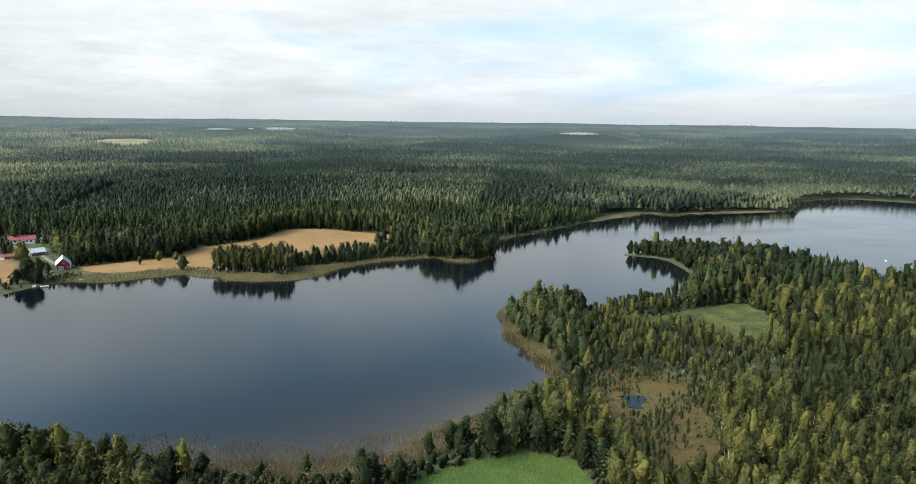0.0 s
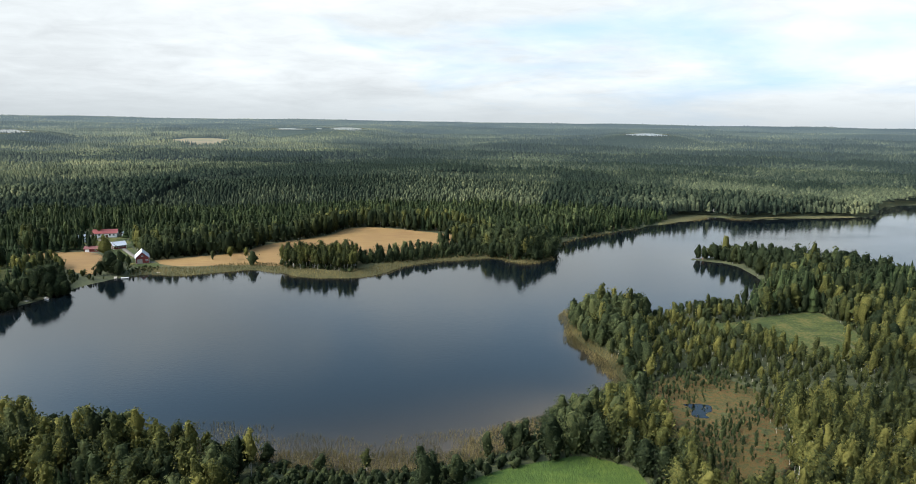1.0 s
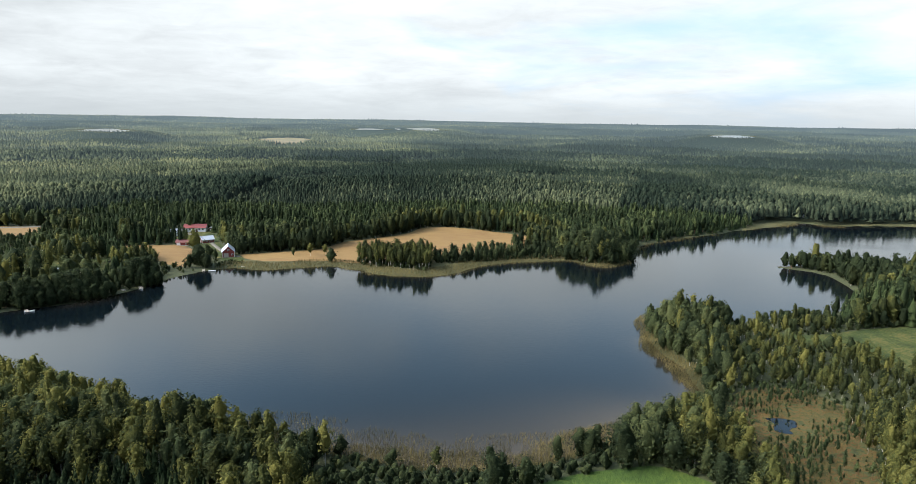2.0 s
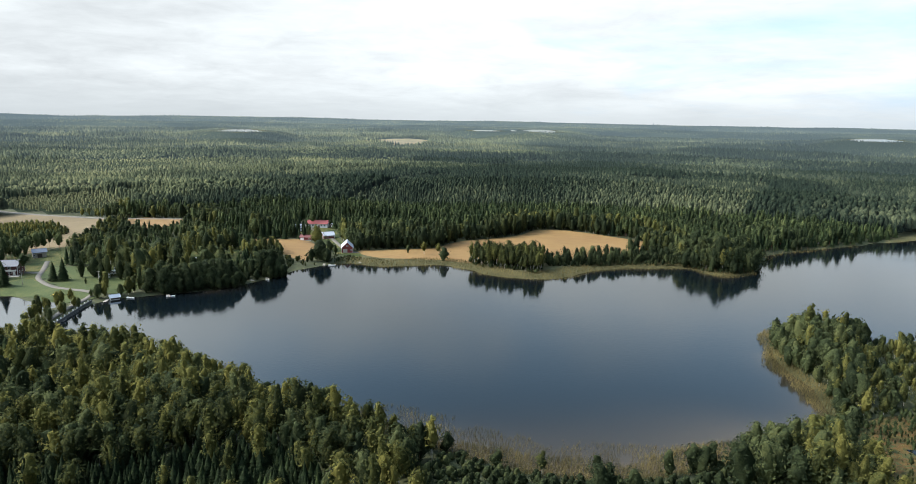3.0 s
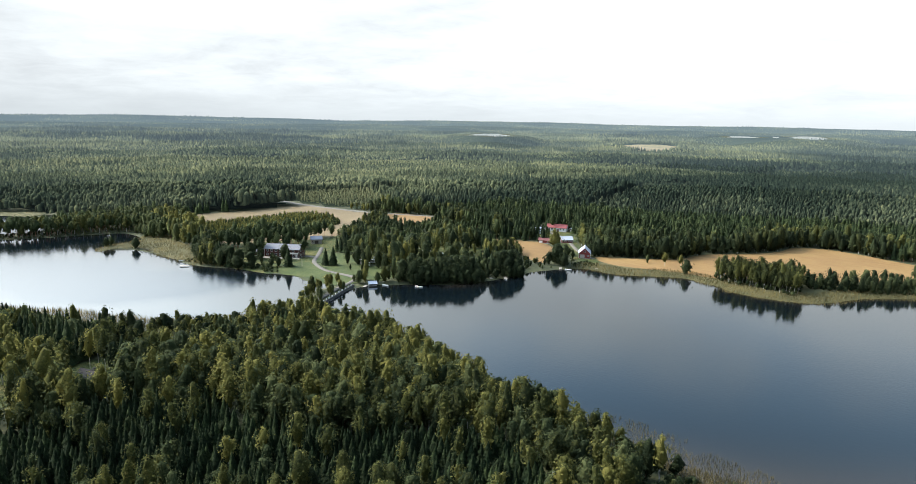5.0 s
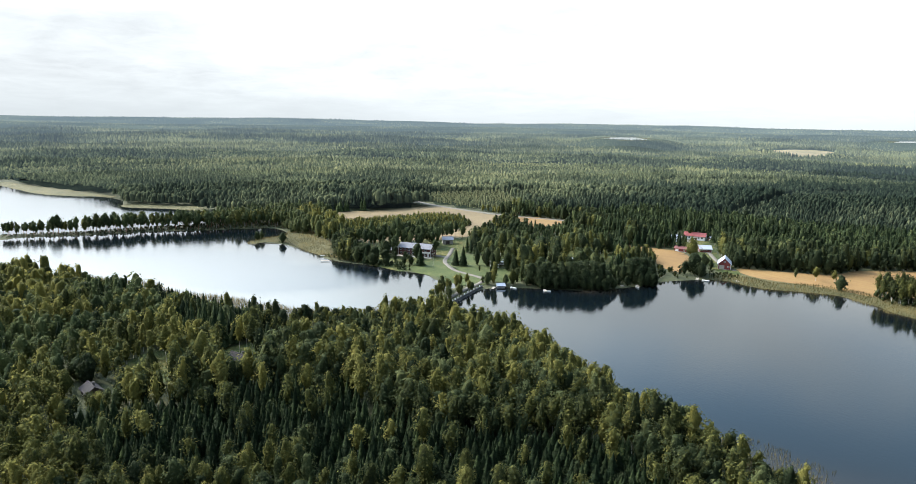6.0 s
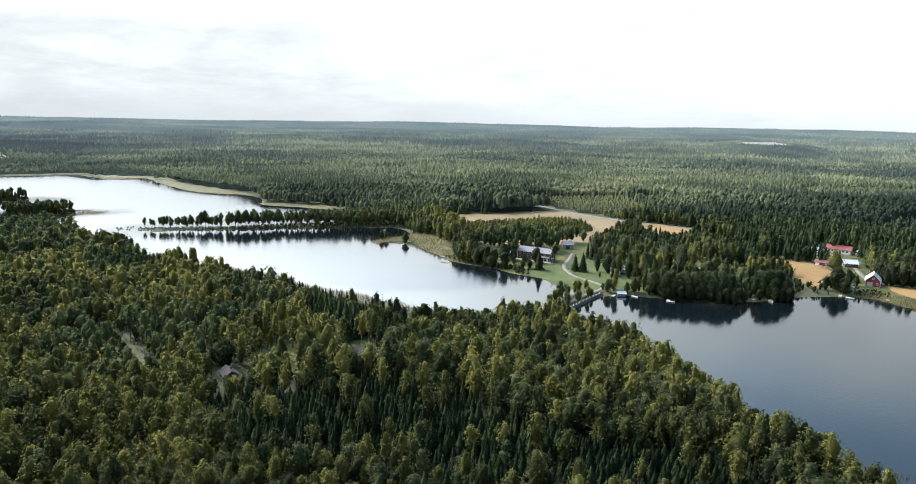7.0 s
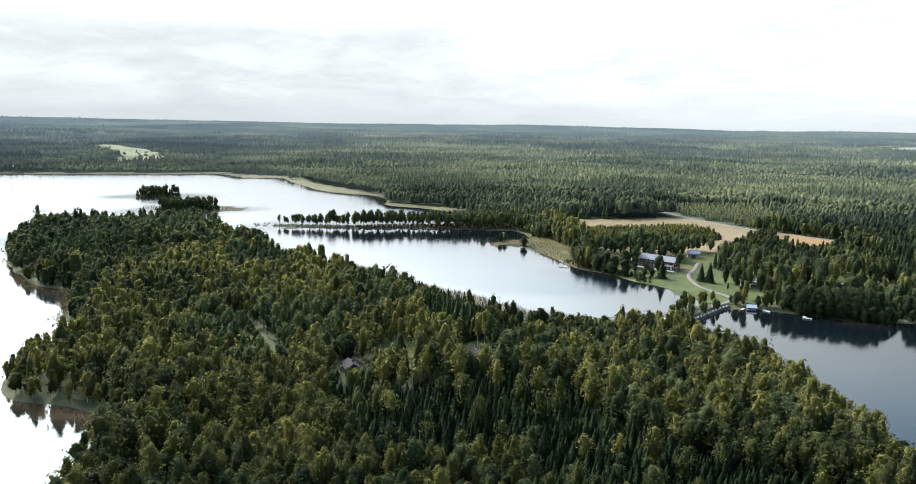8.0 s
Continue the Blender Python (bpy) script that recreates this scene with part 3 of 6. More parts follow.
def ellipse_sheet(name, c, mat, z, n=40):
    t = radians(c[4])
    ang = np.linspace(0, 2 * math.pi, n, endpoint=False)
    wob = 1 + 0.16 * np.sin(3 * ang + c[0]) + 0.09 * np.sin(5 * ang + c[1])
    u, v = c[2] * np.cos(ang) * wob, c[3] * np.sin(ang) * wob
    ring = np.stack([c[0] + u * math.cos(t) - v * math.sin(t), c[1] + u * math.sin(t) + v * math.cos(t), np.full(n, z)], -1)
    vs = np.vstack([ring, [[c[0], c[1], z]]])
    tr = np.stack([np.arange(n), (np.arange(n) + 1) % n, np.full(n, n)], -1)
    return mesh_object(name, vs, tr, [mat])


for c in FAR_LAKES:
    z0 = c[5]
    tagged(ellipse_sheet("water", c, WATER, z0 + 1.0), "distant lake shining among the woods", "lake", kind="structure")


def draped(name, poly, mat, label, category, lift=0.12, step=5.0, ragged=1.5, smooth_n=4):
    """A patch of open ground, laid on the terrain, with an uneven edge."""
    ring = smooth_ring(poly, smooth_n)
    lo, hi = ring.min(0) - step, ring.max(0) + step
    xs, ys = np.arange(lo[0], hi[0] + step, step), np.arange(lo[1], hi[1] + step, step)
    px, py = np.meshgrid(xs, ys, indexing="ij")
    ox = px + (value_noise(px, py, 9, 31) - 0.5) * 2 * ragged
    oy = py + (value_noise(px, py, 9, 32) - 0.5) * 2 * ragged
    ins = inside(ring, ox, oy)
    d = edge_distance(ring, ox, oy)
    near = ~ins & (d < step * 0.9)
    # pull the outermost points onto the edge
    nx_, ny_ = px.copy(), py.copy()
    seg = np.vstack([ring, ring[:1]])
    dense = np.concatenate([np.linspace(seg[i], seg[i + 1], 5)[:-1] for i in range(len(seg) - 1)])
    for i, j in zip(*np.nonzero(near)):
        k = np.argmin((dense[:, 0] - px[i, j]) ** 2 + (dense[:, 1] - py[i, j]) ** 2)
        nx_[i, j], ny_[i, j] = dense[k]
    ok = ins | near
    idx = -np.ones(px.shape, int)
    idx[ok] = np.arange(ok.sum())
    v = np.stack([nx_[ok], ny_[ok], height_at(nx_[ok], ny_[ok]) + lift], -1)
    a, b, c_, d_ = idx[:-1, :-1], idx[1:, :-1], idx[1:, 1:], idx[:-1, 1:]
    full = (a >= 0) & (b >= 0) & (c_ >= 0) & (d_ >= 0)
    tr = [np.stack([a[full], b[full], c_[full]], -1), np.stack([a[full], c_[full], d_[full]], -1)]
    for p0, p1, p2, gone in ((a, b, c_, d_), (a, c_, d_, b), (a, b, d_, c_), (b, c_, d_, a)):
        t3 = (p0 >= 0) & (p1 >= 0) & (p2 >= 0) & (gone < 0)
        tr.append(np.stack([p0[t3], p1[t3], p2[t3]], -1))
    ob = mesh_object(name, v, np.vstack(tr), [mat], smooth=True)
    return tagged(ob, label, category, kind="structure")


def ribbon(name, line, width, mat, label, category, lift=0.2):
    c = smooth_line(line, 8)
    t = np.gradient(c, axis=0)
    t /= np.linalg.norm(t, axis=1)[:, None]
    nrm = np.stack([-t[:, 1], t[:, 0]], -1)
    cols = [-0.5, -0.42, 0.0, 0.42, 0.5]
    rows = [c + nrm * width * k for k in cols]
    h = height_at(c[:, 0], c[:, 1])
    v = np.stack([np.column_stack([r_, h + lift * (0.2 if abs(k) > 0.45 else 1.0) + (0.06 if k == 0 else 0)]) for r_, k in zip(rows, cols)], 1).reshape(-1, 3)
    n, m = len(c), len(cols)
    i, j = np.meshgrid(np.arange(n - 1), np.arange(m - 1), indexing="ij")
    qd = np.stack([i * m + j, (i + 1) * m + j, (i + 1) * m + j + 1, i * m + j + 1], -1).reshape(-1, 4)[:, ::-1]
    return tagged(mesh_object(name, v, qd, [mat]), label, category, kind="structure")


draped("field", FIELDS["barn_field"], STUBBLE, "golden ripe grain field beside the lake", "field")
draped("field", FIELDS["yard_field"], STUBBLE, "small orange grain field behind shore trees", "field")
draped("field", FIELDS["long_field"], PALE, "pale harvested field beside the gravel road", "field", lift=0.10)
draped("field", FIELDS["road_field"], STUBBLE, "orange stubble field along the gravel road", "field")
draped("meadow", CLEARING, MEADOW, "rough green meadow enclosed by birch woods", "meadow")
ribbon("path", [(139, 303), (142, 296), (142, 287), (143, 277)], 1.4, MARSH, "faint worn track across the rough meadow", "path", lift=0.22)
draped("meadow", SWARD, GREEN, "bright green grass field by the shore trees", "meadow")
draped("bog", BOGLAND, BOG, "rust-coloured bog with moss and scattered pines", "bog", lift=0.12)
draped("marsh", NORTH_MARSH, MARSH, "yellow-green sedge strip along the lake shore", "marsh", lift=0.10)
draped("marsh", SPIT_MARSH, MARSH, "low reed spit reaching into the lake", "marsh", lift=0.25)
for poly in WEST_MARSH:
    draped("marsh", poly, MARSH, "grassy marsh edge of the far shore", "marsh", step=8, lift=0.3)
for poly in EAST_MARSH:
    draped("marsh", poly, MARSH, "pale sedge strip under the far wood", "marsh", step=6, lift=0.3)
draped("lawn", FARMYARD, MEADOW, "mown farmyard grass between red buildings", "lawn", lift=0.14)
draped("lawn", VILLA_YARD, MEADOW, "pine-shaded grass yard around the villa", "lawn", lift=0.10)
draped("lawn", CAMP, MEADOW, "shaded camping ground grass", "lawn", lift=0.10)
draped("lawn", LAWN_SHORE, LAWN, "bright lawn sloping to the water", "lawn", lift=0.18, step=3)
draped("lawn", LAWN_CAMP, LAWN, "sunlit lawn beside the gravel drive", "lawn", lift=0.18, step=3)
draped("glade", CABIN_GLADE, MEADOW, "small grassy glade among birches", "meadow", step=3)
draped("glade", CABIN_YARD, MEADOW, "trodden grass round a forest cabin", "meadow", step=3)
draped("clearing", LOGGED, CLEARCUT, "brown logged clearing in the forest", "clearing", step=25, lift=1.5)
for poly in SW_FIELDS:
    draped("field", poly, LAWN, "distant green pasture between woods", "field", step=25, lift=1.5)
draped("field", SW_STUBBLE, PALE, "distant straw-coloured strip beside green pasture", "field", step=16, lift=1.5)
ribbon("road", ROAD, 6.0, GRAVEL, "pale gravel road along the fields", "road")
ribbon("driveway", DRIVE, 2.9, GRAVEL, "curved grey gravel drive from the causeway", "road", lift=0.35)
ribbon("driveway", DRIVE_BRANCH, 3.2, GRAVEL, "short gravel branch to the villa", "road", lift=0.33)
ribbon("farm_track", FARM_TRACK, 3.2, GRAVEL, "worn farm track past the barn", "road", lift=0.3)
tagged(draped("pond", BOG_POND, WATER, "tiny dark pool in the bog", "pond", lift=0.2, step=1.0, ragged=0.3), kind="structure")

# ================= trees =================
# Every template is a unit-high tree: vertices, triangles, material slot of each triangle (0 crown, 1 trunk)
def tube(r0, r1, z0, z1, n, bend=(0, 0)):
    a = np.arange(n) * 2 * math.pi / n
    lo = np.stack([r0 * np.cos(a), r0 * np.sin(a), np.full(n, z0)], -1)
    hi = np.stack([r1 * np.cos(a) + bend[0], r1 * np.sin(a) + bend[1], np.full(n, z1)], -1)
    i = np.arange(n)
    k = (i + 1) % n
    return np.vstack([lo, hi]), np.vstack([np.stack([i, k, n + k], -1), np.stack([i, n + k, n + i], -1)])


def join(pieces):
    vs, ts, ms, o = [], [], [], 0
    for v, t, m in pieces:
        vs.append(v)
        ts.append(np.asarray(t) + o)
        ms.append(np.full(len(t), m))
        o += len(v)
    return np.vstack(vs), np.vstack(ts), np.concatenate(ms)


def spruce_tree(rs, tiers, n, sprays, wide=0.13, trunk_n=3, low=0.06):
    """A narrow conifer: drooping ragged skirts of branches, tier over tier, with loose sprays at their rims."""
    pieces = [(*tube(0.012, 0.004, 0, 0.75, trunk_n), 1)]
    wide = wide * (0.85 + 0.3 * rs.rand())
    for i in range(tiers):
        f = i / tiers
        r = wide * ((1 - f) ** 0.9 + 0.03)
        h0 = low + (0.95 - low) * f
        h1 = min(1.02, h0 + (0.95 - low) / tiers * 1.9 + 0.02)
        a = np.arange(n) * 2 * math.pi / n + rs.rand() * 6
        k = np.where(np.arange(n) % 2 == 0, 1.08, 0.70) * (0.85 + 0.3 * rs.rand(n))
        rim = np.stack([r * k * np.cos(a), r * k * np.sin(a), h0 + (1 - k) * 0.03 + rs.normal(0, 0.008, n)], -1)
        pieces.append((np.vstack([rim, [[0, 0, h1]]]), np.stack([np.arange(n), (np.arange(n) + 1) % n, np.full(n, n)], -1), 0))
    if sprays:
        f = rs.rand(sprays) ** 1.3
        a = rs.rand(sprays) * 6.28
        d = wide * ((1 - f) ** 0.9 + 0.03) * (0.75 + 0.4 * rs.rand(sprays))
        c = np.stack([d * np.cos(a), d * np.sin(a), low + (0.95 - low) * f + 0.02], -1)
        pieces.append((*leaf_spikes(c, np.stack([np.cos(a), np.sin(a), np.full(sprays, 0.5)], -1), 0.026 * (1.2 - 0.6 * f[:, None]), rs), 0))
    return join(pieces)


def leaf_spikes(centres, out, size, rs):
    """Loose leafy sprigs: one ragged triangle each, facing roughly outwards, hanging a little."""
    n = len(centres)
    nr = out + rs.normal(0, 0.50, (n, 3))
    nr /= np.linalg.norm(nr, axis=1)[:, None]
    t = np.cross(nr, rs.normal(0, 1, (n, 3)) + np.array([0, 0, 1.2]))
    t /= np.linalg.norm(t, axis=1)[:, None]
    b = np.cross(nr, t)
    s = size * (0.6 + 0.9 * rs.rand(n, 1))
    k = rs.normal(0, 0.3, (3, n, 1))
    p0 = centres - t * s * (0.62 + k[0]) - b * s * 0.5
    p1 = centres + t * s * (0.62 + k[1]) - b * s * 0.45
    p2 = centres + b * s * (0.85 + k[2]) + t * s * k[0]
    return np.stack([p0, p1, p2], 1).reshape(-1, 3), np.arange(3 * n).reshape(-1, 3)


def leafy_tree(rs, sprigs, size, wide=0.155, low=0.32, trunk_n=3, top=2.1, belly=0.36, core=(7, 5), lobes=0.26, lean=0.02, round_top=0.8, dense=0.60):
    """A leafy crown: an uneven lobed mass of foliage covered in loose sprigs, on a slim leaning trunk."""
    lean = rs.normal(0, lean, 2)
    pieces = [(*tube(0.009, 0.003, 0, 0.84, trunk_n, lean * 0.9), 1)]
    wide = wide * (0.85 + 0.3 * rs.rand())
    belly = np.clip(belly + rs.normal(0, 0.06), 0.15, 0.7)
    ph = rs.rand(4) * 6.28

    def env(f, a):
        up = (1 - (np.maximum(f - belly, 0) / (1.02 - belly)) ** top) ** round_top
        down = 1 - 0.72 * (np.maximum(belly - f, 0) / belly) ** 1.6
        lob = 1 + lobes * (np.sin(2 * a + ph[0] + 5 * f) + 0.8 * np.sin(3 * a + ph[1] - 9 * f) + 0.7 * np.sin(a + ph[2] + 14 * f))
        return wide * up * down * lob

    n, m = core
    rings_ = []
    sway = rs.normal(0, 0.13 * wide, (m, 2))
    for i in range(m):
        f = 0.93 * i / (m - 1)
        ang = np.arange(n) * 2 * math.pi / n + i * 0.5 + rs.normal(0, 0.12, n)
        rad = env(f, ang) * (dense + 0.30 * rs.rand(n))
        rings_.append(np.stack([rad * np.cos(ang) + lean[0] * f + sway[i, 0], rad * np.sin(ang) + lean[1] * f + sway[i, 1], low + (0.96 - low) * f + rs.normal(0, 0.015, n)], -1))
    v = np.vstack(rings_ + [np.array([[lean[0] + sway[-1, 0] * 1.5, lean[1] + sway[-1, 1] * 1.5, 0.965], [0, 0, low - 0.01]])])
    t = []
    for i in range(m - 1):
        for k in range(n):
            p, q_, r_, s_ = i * n + k, i * n + (k + 1) % n, (i + 1) * n + (k + 1) % n, (i + 1) * n + k
            t += [(p, q_, r_), (p, r_, s_)]
    t += [((m - 1) * n + k, (m - 1) * n + (k + 1) % n, m * n) for k in range(n)]
    t += [((k + 1) % n, k, m * n + 1) for k in range(n)]
    pieces.append((v, np.array(t), 0))
    f = rs.rand(sprigs) ** 0.85
    a = rs.rand(sprigs) * 6.28
    d = (env(f, a) + 0.004) * (0.70 + 0.42 * rs.rand(sprigs))
    c = np.stack([d * np.cos(a) + lean[0] * f, d * np.sin(a) + lean[1] * f, low + (0.985 - low) * f + rs.normal(0, 0.01, sprigs)], -1)
    out = np.stack([np.cos(a), np.sin(a), 0.25 + 1.3 * (f - 0.3)], -1)
    pieces.append((*leaf_spikes(c, out, size * (1.1 - 0.4 * f[:, None]), rs), 0))
    return join(pieces)


def variants(fn, n, seed, *args, **kw):
    return [fn(np.random.RandomState(seed + i), *args, **kw) for i in range(n)]


NEAR = {"spruce": variants(spruce_tree, 8, 100, 7, 10, 34, wide=0.25), "birch": variants(leafy_tree, 12, 200, 180, 0.035, wide=0.170, top=2.5, belly=0.42, round_top=0.70, dense=0.46, core=(6, 4)),
        "alder": variants(leafy_tree, 10, 300, 180, 0.047, wide=0.27, dense=0.48, low=0.06, top=2.3, belly=0.46, round_top=0.6, core=(6, 4), lobes=0.22),
        "bush": variants(leafy_tree, 6, 350, 26, 0.11, wide=0.46, low=0.02, top=2.4, core=(5, 3), lobes=0.22),
        "pine": variants(leafy_tree, 8, 400, 170, 0.036, wide=0.145, low=0.40, top=2.6, belly=0.5, core=(6, 4), lobes=0.36)}
NEAR2 = {"spruce": variants(spruce_tree, 6, 130, 6, 8, 20, wide=0.20), "birch": variants(leafy_tree, 10, 230, 92, 0.049, wide=0.175, low=0.20, top=2.5, belly=0.45, round_top=0.68, dense=0.48, core=(6, 4)),
         "alder": variants(leafy_tree, 8, 330, 104, 0.056, wide=0.27, dense=0.58, low=0.05, top=2.3, belly=0.46, round_top=0.6, core=(6, 4), lobes=0.22),
         "bush": NEAR["bush"], "pine": variants(leafy_tree, 6, 430, 92, 0.046, wide=0.165, low=0.30, top=2.6, belly=0.5, core=(6, 4), lobes=0.36)}
MIDDLE = {"spruce": variants(spruce_tree, 6, 500, 4, 8, 8, wide=0.23), "birch": variants(leafy_tree, 8, 600, 42, 0.064, wide=0.21, low=0.10, top=2.6, belly=0.48, round_top=0.58, core=(5, 3), dense=0.54),
          "alder": variants(leafy_tree, 8, 700, 44, 0.074, dense=0.56, wide=0.28, low=0.04, top=2.3, belly=0.46, round_top=0.6, core=(5, 3), lobes=0.22),
          "pine": variants(leafy_tree, 6, 800, 38, 0.062, dense=0.52, wide=0.18, low=0.24, top=2.6, belly=0.5, core=(5, 3), lobes=0.34)}


def far_dome(rs, n, rows):
    """A small open dome of leaves or needles, (height, radius) rows from below."""
    vs = []
    for h, r in rows:
        a = np.arange(n) * 2 * math.pi / n + rs.rand() * 6
        k = 1 + (rs.rand(n) - 0.5) * 0.6
        vs.append(np.stack([r * k * np.cos(a), r * k * np.sin(a), h + (rs.rand(n) - 0.5) * 0.10], -1))
    v = np.vstack(vs + [np.array([[0, 0, 1.0]])])
    t = []
    for i in range(len(rows) - 1):
        for j in range(n):
            p, q_, r_, s_ = i * n + j, i * n + (j + 1) % n, (i + 1) * n + (j + 1) % n, (i + 1) * n + j
            t += [(p, q_, r_), (p, r_, s_)]
    m = (len(rows) - 1) * n
    t += [(m + j, m + (j + 1) % n, len(rows) * n) for j in range(n)]
    return v, np.array(t), np.zeros(len(t), int)


FAR = {"spruce": variants(far_dome, 8, 900, 5, [(0.30, 0.21), (0.68, 0.135)]), "birch": variants(far_dome, 6, 1000, 5, [(0.38, 0.21), (0.82, 0.17)]),
       "alder": variants(far_dome, 6, 1100, 5, [(0.35, 0.27), (0.80, 0.21)]), "pine": variants(far_dome, 6, 1200, 5, [(0.42, 0.22), (0.82, 0.16)])}
FAR2 = {"spruce": variants(far_dome, 8, 1300, 5, [(0.42, 0.23)]), "birch": variants(far_dome, 6, 1350, 6, [(0.66, 0.22)]), "alder": variants(far_dome, 6, 1370, 6, [(0.62, 0.28)]),
        "pine": variants(far_dome, 6, 1400, 5, [(0.58, 0.23)])}
CROWN = {"spruce": SPRUCE, "birch": BIRCH, "alder": ALDER, "pine": PINE, "bush": ALDER}
BARK = {"spruce": BARK_DARK, "birch": BARK_WHITE, "alder": BARK_DARK, "pine": BARK_PINE, "bush": BARK_DARK}


def leaf_tone(v, t):
    """Lighter and darker sprays within one crown."""
    off = np.zeros(len(v))
    off[t] = np.random.RandomState(len(v)).normal(0, 0.16, len(t))[:, None]
    return off


def scatter(name, kind, shapes, x, y, h, w, tone, rs, label, category):
    """One joined mass of many trees, too many to count."""
    if len(x) == 0:
        return None
    z = height_at(x, y) - 0.15
    turn = rs.rand(len(x)) * 2 * math.pi
    pick = rs.randint(0, len(shapes), len(x))
    V, T, M, A, o = [], [], [], [], 0
    mottle = [leaf_tone(v, t) for v, t, _ in shapes]
    for k, (v, t, m) in enumerate(shapes):
        s = np.nonzero(pick == k)[0]
        if len(s) == 0:
            continue
        c, sn = np.cos(turn[s])[:, None], np.sin(turn[s])[:, None]
        px = (v[:, 0] * c - v[:, 1] * sn) * (h * w)[s][:, None] + x[s][:, None]
        py = (v[:, 0] * sn + v[:, 1] * c) * (h * w)[s][:, None] + y[s][:, None]
        pz = v[:, 2] * h[s][:, None] + z[s][:, None]
        V.append(np.stack([px, py, pz], -1).reshape(-1, 3))
        T.append((t[None] + (np.arange(len(s)) * len(v))[:, None, None]).reshape(-1, 3) + o)
        M.append(np.tile(m, len(s)))
        A.append((tone[s][:, None] + mottle[k][None]).ravel())
        o += len(s) * len(v)
    ob = mesh_object(name, np.vstack(V), np.vstack(T), [CROWN[kind], BARK[kind]], mat_index=np.concatenate(M), tone=np.concatenate(A), smooth=True)
    return tagged(ob, label, category, kind="stuff")


# ---- where trees stand ----
rs = np.random.RandomState(5)
OPEN = [smooth_ring(p, 3) for p in (*FIELDS.values(), CLEARING, SWARD, BOGLAND, NORTH_MARSH, FARMYARD, VILLA_YARD, CAMP, SPIT_MARSH, *WEST_MARSH,
                                    *EAST_MARSH, LAWN_SHORE, LAWN_CAMP, CABIN_GLADE, CABIN_YARD, BARN_FRONT, LOGGED, *SW_FIELDS, SW_STUBBLE, SHRUB_STRIP, SPIT_WOOD, DARK_STAND)]
WAYS = [(smooth_line(ROAD, 4), 6.0), (smooth_line(DRIVE, 4), 4.5), (smooth_line(FARM_TRACK, 4), 4.0), (smooth_line([(-322, -11), (-309, -7), (-277, -1), (-250, 7)], 4), 5.0)]


CABINS = [(-243, 82), (-242, 32)]


def jittered(r0, r1, step, yaw0, yaw1):
    """Uneven rows of points in a ring sector round the origin."""
    n = int(2 * r1 / step) + 1
    u, v = np.meshgrid(-r1 + step * np.arange(n), -r1 + step * np.arange(n), indexing="ij")
    u = u.ravel() + (rs.rand(u.size) - 0.5) * step * 0.95
    v = v.ravel() + (rs.rand(v.size) - 0.5) * step * 0.95
    r, a = np.hypot(u, v), np.degrees(np.arctan2(-u, v))
    ok = (r >= r0) & (r < r1) & (a >= yaw0) & (a < yaw1)
    return u[ok], v[ok]


def free(x, y, margin=1.5):
    ok = shore_at(x, y) > margin
    for p in OPEN:
        ok &= ~inside(p, x, y)
    for line, wid in WAYS:
        near = (x > line[:, 0].min() - 9) & (x < line[:, 0].max() + 9) & (y > line[:, 1].min() - 9) & (y < line[:, 1].max() + 9)
        d = np.full(x.shape, 99.0)
        d[near] = edge_distance(line, x[near], y[near], closed=False)
        ok &= d > wid
    for c in FAR_LAKES + ISLETS:
        ok &= ellipse_in(c, x, y, 10) > 1
    for cx, cy in CABINS:
        ok &= np.hypot(x - cx, y - cy) > 6.0
    return ok


